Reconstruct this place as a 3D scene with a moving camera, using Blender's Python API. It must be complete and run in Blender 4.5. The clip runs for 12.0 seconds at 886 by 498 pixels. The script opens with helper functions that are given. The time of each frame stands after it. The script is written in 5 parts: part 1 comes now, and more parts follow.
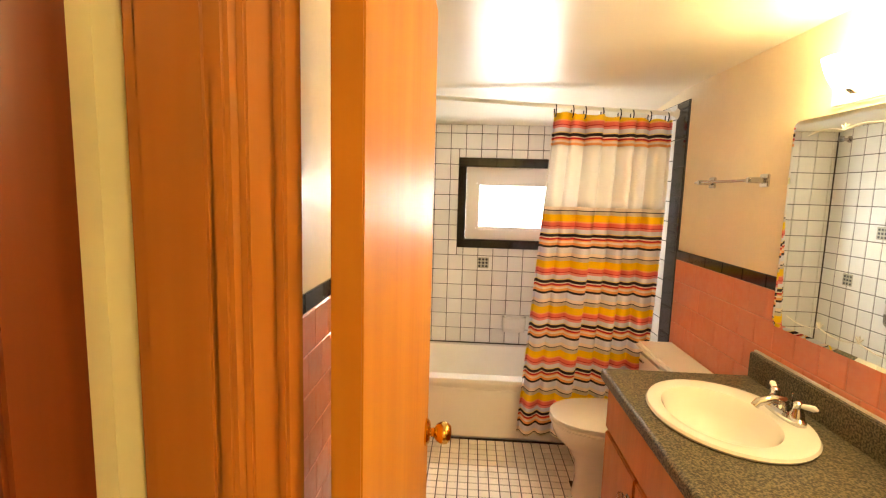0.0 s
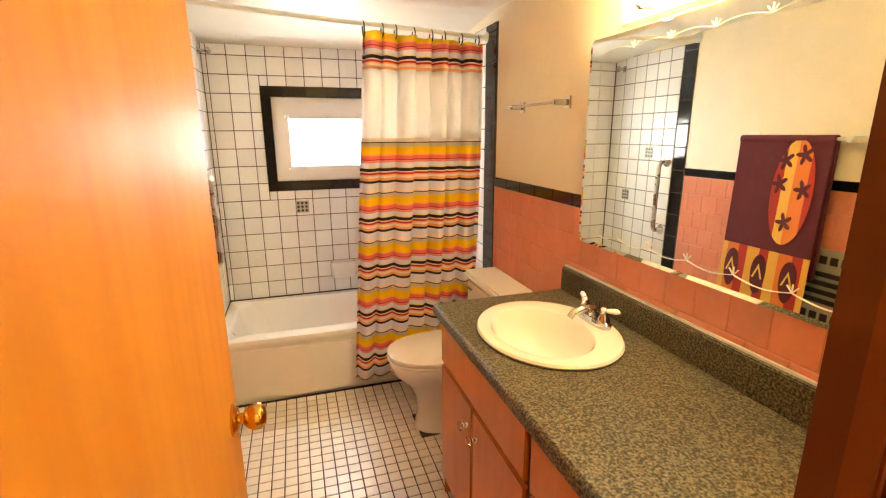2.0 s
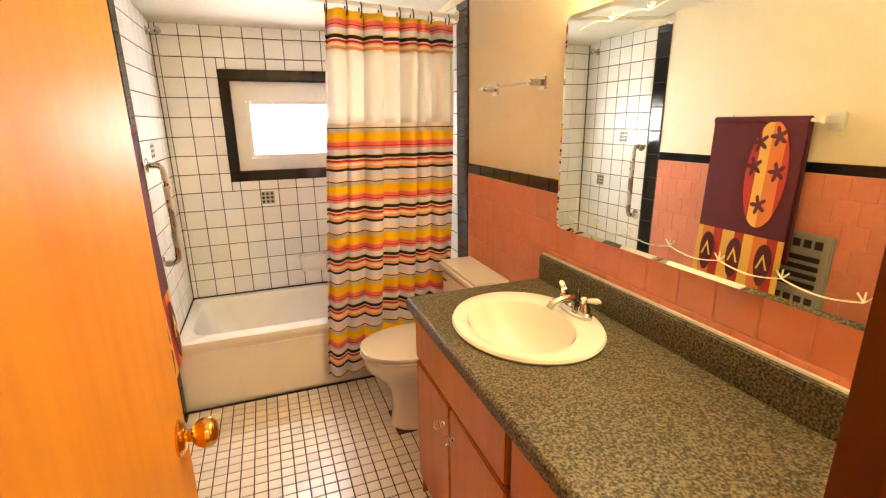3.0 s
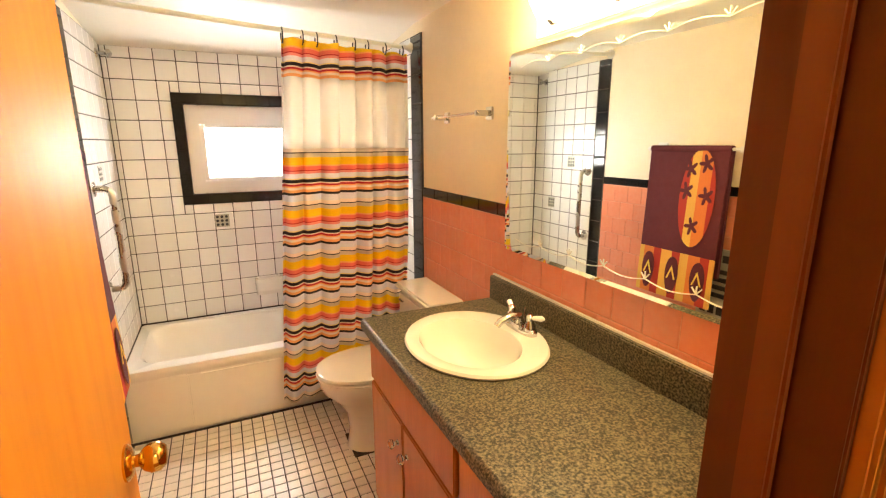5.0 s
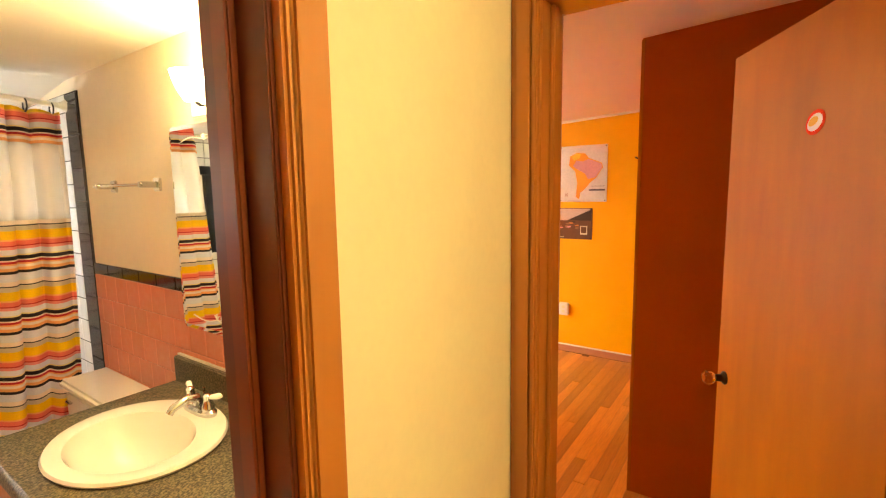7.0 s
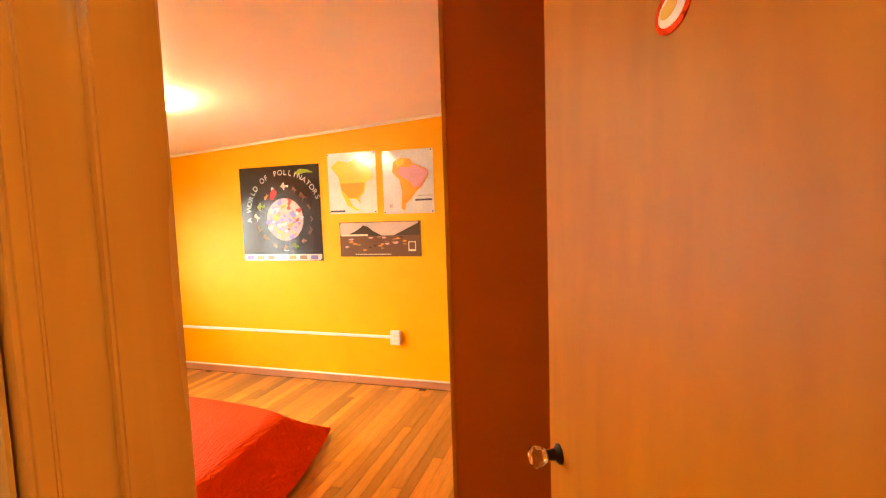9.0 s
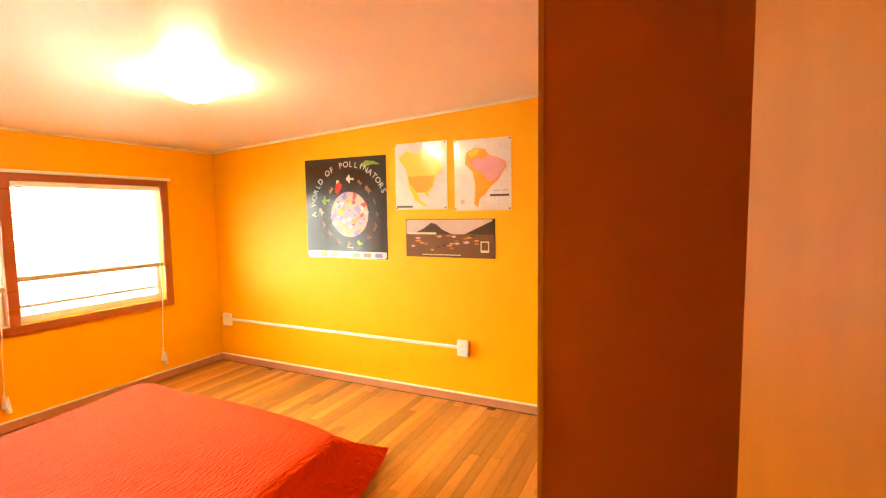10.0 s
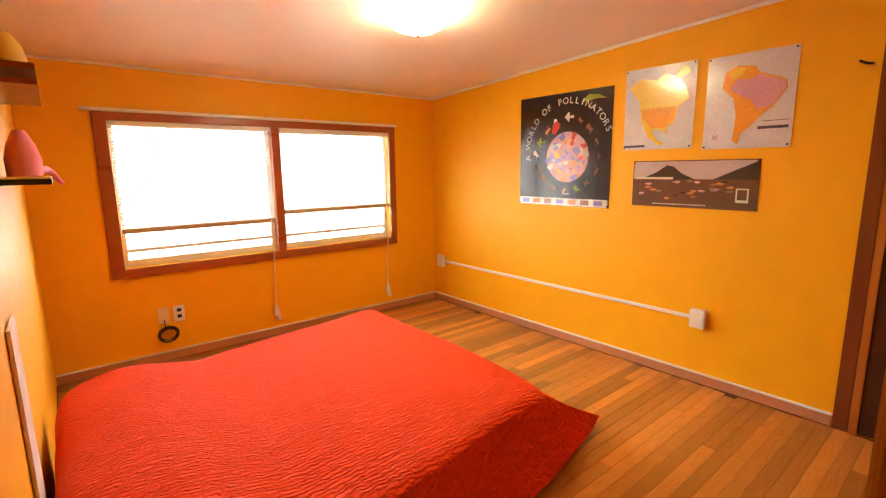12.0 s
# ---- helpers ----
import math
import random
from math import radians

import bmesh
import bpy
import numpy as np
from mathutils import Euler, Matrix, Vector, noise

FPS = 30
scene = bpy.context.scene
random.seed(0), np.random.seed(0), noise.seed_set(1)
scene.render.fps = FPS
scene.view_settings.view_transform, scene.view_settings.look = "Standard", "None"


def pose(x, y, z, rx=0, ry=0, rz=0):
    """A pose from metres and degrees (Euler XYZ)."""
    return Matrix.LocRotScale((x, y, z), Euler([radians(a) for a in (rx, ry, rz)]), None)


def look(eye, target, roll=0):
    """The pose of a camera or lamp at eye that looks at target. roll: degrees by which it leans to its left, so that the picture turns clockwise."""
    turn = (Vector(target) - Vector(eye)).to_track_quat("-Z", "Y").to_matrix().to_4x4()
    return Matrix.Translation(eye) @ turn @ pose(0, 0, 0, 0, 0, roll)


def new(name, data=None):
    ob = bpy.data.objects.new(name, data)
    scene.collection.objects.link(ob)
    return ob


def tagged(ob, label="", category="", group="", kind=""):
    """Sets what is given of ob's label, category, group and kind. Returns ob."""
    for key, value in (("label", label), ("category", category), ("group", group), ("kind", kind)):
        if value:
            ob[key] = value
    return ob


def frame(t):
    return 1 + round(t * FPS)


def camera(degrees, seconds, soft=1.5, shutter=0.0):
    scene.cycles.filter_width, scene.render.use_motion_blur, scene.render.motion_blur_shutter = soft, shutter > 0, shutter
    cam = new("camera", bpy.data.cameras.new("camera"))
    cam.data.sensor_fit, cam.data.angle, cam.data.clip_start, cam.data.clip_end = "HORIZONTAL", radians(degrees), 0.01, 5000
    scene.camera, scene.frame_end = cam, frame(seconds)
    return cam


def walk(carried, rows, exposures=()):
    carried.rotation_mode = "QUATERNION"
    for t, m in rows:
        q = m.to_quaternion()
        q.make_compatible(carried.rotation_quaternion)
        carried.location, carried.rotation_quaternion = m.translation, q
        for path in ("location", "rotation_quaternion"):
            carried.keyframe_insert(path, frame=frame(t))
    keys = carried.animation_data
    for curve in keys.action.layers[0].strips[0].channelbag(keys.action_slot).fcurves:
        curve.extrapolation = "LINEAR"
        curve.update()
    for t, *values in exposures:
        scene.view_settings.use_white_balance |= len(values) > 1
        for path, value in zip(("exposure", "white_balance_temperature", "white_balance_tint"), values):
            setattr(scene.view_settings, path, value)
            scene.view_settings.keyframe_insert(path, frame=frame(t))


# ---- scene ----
cam = camera(87.4, 12.0, soft=1.2)
PATH = [
    (0, (0.419, 0.071, 1.506), (0.301, 2.053, 1.265), 1.6),
    (0.5, (0.44, 0.09, 1.509), (0.611, 2.062, 1.224), 0.9),
    (1, (0.452, 0.137, 1.493), (0.833, 2.07, 1.15), 0.4),
    (1.5, (0.468, 0.193, 1.497), (0.972, 2.08, 1.063), -0.4),
    (2, (0.484, 0.257, 1.468), (1.068, 2.108, 0.986), -0.3),
    (2.5, (0.506, 0.304, 1.458), (1.144, 2.128, 0.944), -0.7),
    (3, (0.525, 0.339, 1.449), (1.202, 2.146, 0.92), -0.8),
    (3.2, (0.515, 0.335, 1.461), (1.211, 2.132, 0.925), -0.7),
    (5, (0.532, 0.27, 1.469), (1.369, 2.032, 1.025), -0.2),
    (5.5, (0.537, 0.2, 1.486), (1.548, 1.888, 1.127), 0.1),
    (6, (0.555, 0.142, 1.501), (1.788, 1.69, 1.21), 0.1),
    (6.5, (0.597, 0.084, 1.54), (2.055, 1.426, 1.27), -0.3),
    (7, (0.679, 0.035, 1.538), (2.313, 1.163, 1.297), -0.9),
    (7.5, (0.815, -0.001, 1.536), (2.581, 0.91, 1.305), -1.4),
    (9.3, (1.564, 0.078, 1.423), (3.471, 0.659, 1.266), -1.9),
    (9.5, (1.643, 0.103, 1.415), (3.526, 0.762, 1.273), -1.6),
    (10, (1.798, 0.228, 1.432), (3.597, 1.087, 1.271), -0.8),
    (10.5, (1.893, 0.321, 1.411), (3.569, 1.392, 1.204), -0.3),
    (11, (1.936, 0.382, 1.382), (3.466, 1.642, 1.119), -0.5),
    (11.5, (1.966, 0.399, 1.358), (3.344, 1.816, 1.05), -0.4),
    (12, (1.962, 0.437, 1.344), (3.214, 1.959, 1.003), -0.7),
]
EXPOSURES = [(0, 0.72, 7300, 11), (2.5, 0.80, 7100, 13), (5, 0.9, 7000, 13), (7.5, 0.85, 7100, 6), (9.5, 1.2, 6700, -8), (10.5, 1.1, 6450, -14), (11.2, 0.84, 6350, -8), (12, 0.36, 6250, 2)]
walk(cam, [(t, look(eye, target, roll)) for t, eye, target, roll in PATH], exposures=EXPOSURES)

# ---- world and lights ----
world = bpy.data.worlds.new("world")
scene.world = world
world.use_nodes = True
wn = world.node_tree.nodes
sky = wn.new("ShaderNodeTexSky")
sky.sky_type, sky.sun_disc, sky.sun_elevation, sky.sun_rotation = "NISHITA", False, radians(40), radians(150)
world.node_tree.links.new(sky.outputs[0], wn["Background"].inputs[0])
wn["Background"].inputs[1].default_value = 0.12
sun_data = bpy.data.lights.new("sun", "SUN")
sun_data.energy, sun_data.angle, sun_data.color = 2.5, radians(0.5), (1, 0.95, 0.86)
sun = new("sun", sun_data)
sun.matrix_world = pose(0, 0, 6, 50, 0, 30)


def window_light(name, x, y, z, sx, sz, watts, color):
    """Daylight in a window's opening, facing -y."""
    d = bpy.data.lights.new(name, "AREA")
    d.shape, d.size, d.size_y, d.energy, d.color = "RECTANGLE", sx, sz, watts, color
    o = new(name, d)
    o.matrix_world = pose(x, y, z, -90, 0, 0)
    return o


window_light("bath_daylight", 0.72, 3.60, 1.42, 0.54, 0.34, 10, (0.9, 0.95, 1.0))
window_light("bedroom_daylight", 3.31, 4.335, 1.2, 2.1, 1.0, 18, (0.96, 0.97, 1.0))

# ---- materials ----


def material(name, color, rough=0.5, metal=0.0, grain=0.0, scale=20.0, bump=0.0, spots=0.08, coat=0.0, stretch=(1, 1, 1), island=0.0, dark=None):
    """A surface with broad stains, fine grain and a little relief, in object space."""
    m = bpy.data.materials.new(name)
    m.use_nodes = True
    n, l = m.node_tree.nodes, m.node_tree.links
    b = n["Principled BSDF"]
    b.inputs["Roughness"].default_value, b.inputs["Metallic"].default_value = rough, metal
    b.inputs["Coat Weight"].default_value = coat
    geo = n.new("ShaderNodeNewGeometry")
    mp = n.new("ShaderNodeMapping")
    mp.inputs["Scale"].default_value = stretch
    l.new(geo.outputs["Position"], mp.inputs["Vector"])
    big = n.new("ShaderNodeTexNoise")
    big.inputs["Scale"].default_value, big.inputs["Detail"].default_value = scale * 0.12, 3
    fine = n.new("ShaderNodeTexNoise")
    fine.inputs["Scale"].default_value, fine.inputs["Detail"].default_value = scale, 6
    l.new(mp.outputs[0], big.inputs["Vector"]), l.new(mp.outputs[0], fine.inputs["Vector"])
    dk = dark or tuple(c * 0.55 for c in color)
    mix1 = n.new("ShaderNodeMix")
    mix1.data_type = "RGBA"
    mix1.inputs[6].default_value, mix1.inputs[7].default_value = (*color, 1), (*dk, 1)
    r1 = n.new("ShaderNodeMapRange")
    r1.inputs["From Min"].default_value, r1.inputs["From Max"].default_value, r1.inputs["To Max"].default_value = 0.35, 0.75, spots
    l.new(big.outputs[0], r1.inputs[0]), l.new(r1.outputs[0], mix1.inputs[0])
    mix2 = n.new("ShaderNodeMix")
    mix2.data_type = "RGBA"
    mix2.inputs[7].default_value = (*dk, 1)
    r2 = n.new("ShaderNodeMapRange")
    r2.inputs["From Min"].default_value, r2.inputs["From Max"].default_value, r2.inputs["To Max"].default_value = 0.4, 0.7, grain
    l.new(fine.outputs[0], r2.inputs[0]), l.new(r2.outputs[0], mix2.inputs[0]), l.new(mix1.outputs[2], mix2.inputs[6])
    out = mix2.outputs[2]
    if island:
        info = n.new("ShaderNodeObjectInfo")
        isl = n.new("ShaderNodeMath")
        isl.operation = "ADD"
        l.new(info.outputs["Random"], isl.inputs[0]), l.new(geo.outputs["Random Per Island"], isl.inputs[1])
        fr = n.new("ShaderNodeMath")
        fr.operation = "FRACT"
        l.new(isl.outputs[0], fr.inputs[0])
        r3 = n.new("ShaderNodeMapRange")
        r3.inputs["To Min"].default_value, r3.inputs["To Max"].default_value = 1 - island, 1 + island
        l.new(fr.outputs[0], r3.inputs[0])
        hsv = n.new("ShaderNodeHueSaturation")
        l.new(r3.outputs[0], hsv.inputs["Value"]), l.new(out, hsv.inputs["Color"])
        out = hsv.outputs[0]
    l.new(out, b.inputs["Base Color"])
    rr = n.new("ShaderNodeMapRange")
    rr.inputs["To Min"].default_value, rr.inputs["To Max"].default_value = max(rough - 0.08, 0.02), min(rough + 0.08, 1)
    l.new(big.outputs[0], rr.inputs[0]), l.new(rr.outputs[0], b.inputs["Roughness"])
    if bump:
        bp = n.new("ShaderNodeBump")
        bp.inputs["Strength"].default_value, bp.inputs["Distance"].default_value = bump, 0.002
        l.new(fine.outputs[0], bp.inputs["Height"]), l.new(bp.outputs[0], b.inputs["Normal"])
    return m


def glow(name, color, strength):
    m = bpy.data.materials.new(name)
    m.use_nodes = True
    b = m.node_tree.nodes["Principled BSDF"]
    b.inputs["Base Color"].default_value = (0.9, 0.88, 0.8, 1)
    b.inputs["Emission Color"].default_value, b.inputs["Emission Strength"].default_value = (*color, 1), strength
    return m


def glass(name, rough=0.0, color=(1, 1, 1)):
    m = bpy.data.materials.new(name)
    m.use_nodes = True
    b = m.node_tree.nodes["Principled BSDF"]
    b.inputs["Base Color"].default_value, b.inputs["Roughness"].default_value = (*color, 1), rough
    b.inputs["Transmission Weight"].default_value, b.inputs["IOR"].default_value = 1.0, 1.45
    return m


def stripes(name, period, bands, axis="Z", rough=0.75, shift=0.0):
    """Woven stripes along one axis of the object: bands of (share of the period, colour)."""
    m = bpy.data.materials.new(name)
    m.use_nodes = True
    n, l = m.node_tree.nodes, m.node_tree.links
    b = n["Principled BSDF"]
    b.inputs["Roughness"].default_value = rough
    tc, sep = n.new("ShaderNodeTexCoord"), n.new("ShaderNodeSeparateXYZ")
    l.new(tc.outputs["Object"], sep.inputs[0])
    add, div, fr = n.new("ShaderNodeMath"), n.new("ShaderNodeMath"), n.new("ShaderNodeMath")
    add.operation, div.operation, fr.operation = "ADD", "DIVIDE", "FRACT"
    add.inputs[1].default_value, div.inputs[1].default_value = shift + 100 * period, period
    l.new(sep.outputs[axis], add.inputs[0]), l.new(add.outputs[0], div.inputs[0]), l.new(div.outputs[0], fr.inputs[0])
    ramp = n.new("ShaderNodeValToRGB")
    ramp.color_ramp.interpolation = "CONSTANT"
    total, at = sum(s for s, _ in bands), 0.0
    els = ramp.color_ramp.elements
    els.remove(els[1])
    for k, (share, color) in enumerate(bands):
        e = els[0] if k == 0 else els.new(at / total)
        e.position, e.color = at / total, (*color, 1)
        at += share
    l.new(fr.outputs[0], ramp.inputs[0])
    weave = n.new("ShaderNodeTexNoise")
    weave.inputs["Scale"].default_value, weave.inputs["Detail"].default_value = 260, 4
    l.new(tc.outputs["Object"], weave.inputs["Vector"])
    bp = n.new("ShaderNodeBump")
    bp.inputs["Strength"].default_value, bp.inputs["Distance"].default_value = 0.25, 0.001
    l.new(weave.outputs[0], bp.inputs["Height"]), l.new(bp.outputs[0], b.inputs["Normal"])
    hsv = n.new("ShaderNodeHueSaturation")
    r = n.new("ShaderNodeMapRange")
    r.inputs["To Min"].default_value, r.inputs["To Max"].default_value = 0.8, 1.15
    l.new(weave.outputs[0], r.inputs[0]), l.new(r.outputs[0], hsv.inputs["Value"])
    l.new(ramp.outputs[0], hsv.inputs["Color"]), l.new(hsv.outputs[0], b.inputs["Base Color"])
    return m


M = {}
M["cream"] = material("cream_wall_paint", (0.85, 0.73, 0.53), 0.45, grain=0.05, scale=60, bump=0.1)
M["hall"] = material("hall_wall_paint", (0.85, 0.76, 0.46), 0.5, grain=0.06, scale=50, bump=0.15)
M["orange"] = material("orange_wall_paint", (0.88, 0.43, 0.003), 0.52, grain=0.04, scale=70, bump=0.12, spots=0.1)
# dark orange of the closet walls, their shade mixed into the colour
M["russet"] = material("shaded_orange_wall_paint", (0.43, 0.098, 0.010), 0.4, grain=0.05, scale=60, bump=0.12, spots=0.12)
M["ceil_bath"] = material("bath_ceiling_gloss_paint", (0.80, 0.74, 0.62), 0.36, grain=0.03, scale=14, spots=0.06)
M["ceil_bed"] = material("bedroom_ceiling_gloss_paint", (0.92, 0.85, 0.79), 0.40, grain=0.02, scale=12, spots=0.03)
M["white"] = material("white_paint", (0.80, 0.78, 0.74), 0.4, grain=0.05, scale=40)
M["tile_white"] = material("white_glazed_tile", (0.82, 0.80, 0.77), 0.24, grain=0.03, scale=30, island=0.06, coat=0.1)
M["tile_pink"] = material("pink_glazed_tile", (0.72, 0.235, 0.14), 0.2, grain=0.22, scale=38, spots=0.25, island=0.05, dark=(0.74, 0.36, 0.26), coat=0.2)
M["tile_black"] = material("black_glazed_tile", (0.012, 0.011, 0.012), 0.12, grain=0.1, scale=30, island=0.2)
M["mosaic"] = material("white_floor_tile", (0.88, 0.82, 0.73), 0.3, grain=0.1, scale=50, island=0.07, spots=0.15)
M["grout"] = material("dark_grout", (0.05, 0.036, 0.026), 0.9, grain=0.4, scale=90, bump=0.3)
M["grout_pink"] = material("pale_grout", (0.66, 0.33, 0.24), 0.8, grain=0.2, scale=80)
M["porcelain"] = material("almond_porcelain", (0.84, 0.81, 0.75), 0.12, grain=0.02, scale=20, coat=0.4)
M["tub"] = material("enamel", (0.87, 0.84, 0.78), 0.15, grain=0.04, scale=18, coat=0.4)
M["laminate"] = material("speckled_dark_laminate", (0.020, 0.019, 0.013), 0.42, grain=1.0, scale=170, spots=0.1, dark=(0.24, 0.20, 0.12))
M["vanity"] = material("stained_maple", (0.54, 0.16, 0.02), 0.42, grain=0.25, scale=24, stretch=(6, 6, 0.6), spots=0.3, coat=0.2)
M["vanity_dark"] = material("cabinet_frame_wood", (0.24, 0.065, 0.02), 0.45, grain=0.3, scale=24, stretch=(6, 6, 0.6))
M["door"] = material("birch_door_veneer", (0.60, 0.25, 0.036), 0.52, grain=0.35, scale=7, stretch=(4, 4, 0.35), spots=0.4, coat=0.0, dark=(0.44, 0.14, 0.02))
M["door_bed"] = material("aged_birch_veneer", (0.52, 0.18, 0.006), 0.46, grain=0.2, scale=6, stretch=(3, 3, 0.6), spots=0.55, coat=0.0, dark=(0.24, 0.062, 0.008))
M["casing"] = material("varnished_casing", (0.46, 0.165, 0.03), 0.25, grain=0.06, scale=14, stretch=(8, 8, 0.4), spots=0.3, coat=0.4, dark=(0.24, 0.06, 0.01))
# dark stain elsewhere; on the bathroom frame this darker red imitates shade
M["casing_dark"] = material("stained_shaded_casing", (0.20, 0.045, 0.012), 0.3, grain=0.15, scale=14, stretch=(8, 8, 0.4), spots=0.3, coat=0.3)
M["plank"] = material("oak_floor", (0.54, 0.215, 0.038), 0.38, grain=0.55, scale=16, stretch=(0.7, 9, 1), spots=0.3, island=0.42, coat=0.08, dark=(0.33, 0.12, 0.022))
M["gap"] = material("dark_floor_gap", (0.16, 0.065, 0.02), 0.8)
M["chrome"] = material("chrome", (0.62, 0.62, 0.62), 0.12, 1.0)
M["steel"] = material("brushed_steel", (0.62, 0.58, 0.52), 0.28, 1.0, grain=0.15, scale=80)
M["brass"] = material("polished_brass", (0.80, 0.50, 0.13), 0.15, 1.0, grain=0.1, scale=60)
M["iron"] = material("dark_metal", (0.05, 0.035, 0.025), 0.4, 0.8)
M["crystal"] = glass("clear_acrylic", 0.03, (1, 0.95, 0.9))
M["pane"] = glass("window_glass", 0.0)
M["frost"] = glass("frosted_glass", 0.5)
M["mirror"] = material("mirror_silver", (0.86, 0.90, 0.84), 0.015, 1.0, spots=0.0)
M["mirror"].node_tree.nodes["Principled BSDF"].inputs["Roughness"].default_value = 0.01
for lk in list(M["mirror"].node_tree.links):
    if lk.to_socket.name == "Roughness":
        M["mirror"].node_tree.links.remove(lk)
M["etch"] = material("etched_line", (0.85, 0.82, 0.70), 0.6)
M["black"] = material("black_plastic", (0.015, 0.013, 0.012), 0.4)
M["red"] = material("quilted_red_cotton", (0.84, 0.058, 0.008), 0.85, grain=0.15, scale=120, bump=0.4, spots=0.12)
M["blind"] = material("white_blind_slat", (0.84, 0.80, 0.74), 0.5)
M["rail"] = material("tan_bottom_rail", (0.55, 0.40, 0.20), 0.5)
M["vinyl"] = material("white_vinyl", (0.82, 0.78, 0.74), 0.35)
M["ivory"] = material("ivory_plastic", (0.84, 0.74, 0.48), 0.4)
M["teal"] = material("teal_cloth", (0.12, 0.30, 0.26), 0.8)
M["pink"] = material("pink_cloth", (0.80, 0.20, 0.22), 0.8)
M["skin"] = material("pink_plastic", (0.80, 0.42, 0.32), 0.5)
M["yellow"] = material("yellow_cloth", (0.80, 0.50, 0.08), 0.8)
M["heater"] = material("grey_enamel", (0.40, 0.38, 0.31), 0.4, 0.3)
M["casing_red"] = material("reddish_window_casing", (0.36, 0.085, 0.022), 0.3, grain=0.15, scale=14, stretch=(0.6, 8, 8), spots=0.3, coat=0.3)
M["base_wood"] = material("pale_varnished_baseboard", (0.60, 0.26, 0.12), 0.35, grain=0.2, scale=14, stretch=(6, 0.5, 6), spots=0.25, coat=0.2)
# near-black brown that puts the unlit corner's shade into the door slab
M["slab_shade"] = material("shaded_door_slab", (0.055, 0.014, 0.005), 0.4, grain=0.2, scale=14, stretch=(8, 8, 0.4), spots=0.3)
M["ground"] = material("ground_soil", (0.12, 0.11, 0.07), 0.9, grain=0.4, scale=3)
for nm, sp_ in (("door", 0.14), ("door_bed", 0.18), ("orange", 0.3), ("plank", 0.3), ("red", 0.1), ("vanity", 0.25), ("laminate", 0.3), ("russet", 0.3)):
    M[nm].node_tree.nodes["Principled BSDF"].inputs["Specular IOR Level"].default_value = sp_
M["bulb"] = glow("vanity_bulb", (1.0, 0.78, 0.42), 52)
M["dome"] = glow("dome_light", (1.0, 0.80, 0.46), 64)
M["hall_dome"] = glow("hall_dome_light", (1.0, 0.82, 0.50), 48)


def sheer(name, color, clear):
    m = bpy.data.materials.new(name)
    m.use_nodes = True
    n, l = m.node_tree.nodes, m.node_tree.links
    b, o = n["Principled BSDF"], n["Material Output"]
    b.inputs["Base Color"].default_value, b.inputs["Roughness"].default_value = (*color, 1), 0.7
    t, mx, tr = n.new("ShaderNodeBsdfTranslucent"), n.new("ShaderNodeMixShader"), n.new("ShaderNodeBsdfTransparent")
    t.inputs[0].default_value = (*color, 1)
    mx2 = n.new("ShaderNodeMixShader")
    mx.inputs[0].default_value, mx2.inputs[0].default_value = 0.3, clear
    l.new(b.outputs[0], mx.inputs[1]), l.new(t.outputs[0], mx.inputs[2])
    l.new(mx.outputs[0], mx2.inputs[1]), l.new(tr.outputs[0], mx2.inputs[2]), l.new(mx2.outputs[0], o.inputs[0])
    return m


M["sheer"] = sheer("sheer_white_mesh", (0.90, 0.86, 0.80), 0.10)
M["blind"] = sheer("white_blind_slat", (0.86, 0.83, 0.78), 0.0)
DARK, YEL, SAL, TAN, PEA = (0.012, 0.009, 0.014), (0.93, 0.62, 0.015), (0.86, 0.20, 0.15), (0.66, 0.58, 0.45), (0.92, 0.78, 0.68)
ORA, LAV, RED, ROSE, BUFF = (0.94, 0.46, 0.18), (0.80, 0.79, 0.88), (0.56, 0.03, 0.04), (0.84, 0.30, 0.28), (0.86, 0.74, 0.38)
BANDS = [(10, LAV), (4, DARK), (4, ORA), (4, PEA), (2, ORA), (3, RED), (2, PEA), (5, DARK), (2, BUFF), (7, LAV), (4, ROSE), (1.5, RED), (6, SAL), (2, ORA), (12, YEL), (6, TAN), (1.6, DARK), (6, PEA)]


def curtain_cloth(name, shift):
    """Striped cotton that lets a little light through."""
    m = stripes(name, 0.262, BANDS, "Z", shift=shift)
    n, l = m.node_tree.nodes, m.node_tree.links
    t, mx = n.new("ShaderNodeBsdfTranslucent"), n.new("ShaderNodeMixShader")
    mx.inputs[0].default_value = 0.2
    b = n["Principled BSDF"]
    l.new(b.inputs["Base Color"].links[0].from_socket, t.inputs[0])
    l.new(b.outputs[0], mx.inputs[1]), l.new(t.outputs[0], mx.inputs[2]), l.new(mx.outputs[0], n["Material Output"].inputs[0])
    return m


M["stripe"] = curtain_cloth("striped_curtain_cloth", -1.447)
M["stripe_top"] = curtain_cloth("striped_heading_cloth", 0.045 - 1.785)
PLUM = (0.11, 0.012, 0.022)
M["plum"] = material("plum_terry", PLUM, 0.9, grain=0.3, scale=200, bump=0.5)
M["terry"] = stripes("striped_terry", 0.30, [(4, (0.70, 0.36, 0.06)), (3, (0.42, 0.03, 0.02)), (4, (0.66, 0.17, 0.03)), (3, (0.70, 0.38, 0.07)), (3, (0.42, 0.03, 0.02))], "Y", 0.9)

# ---- building helpers ----


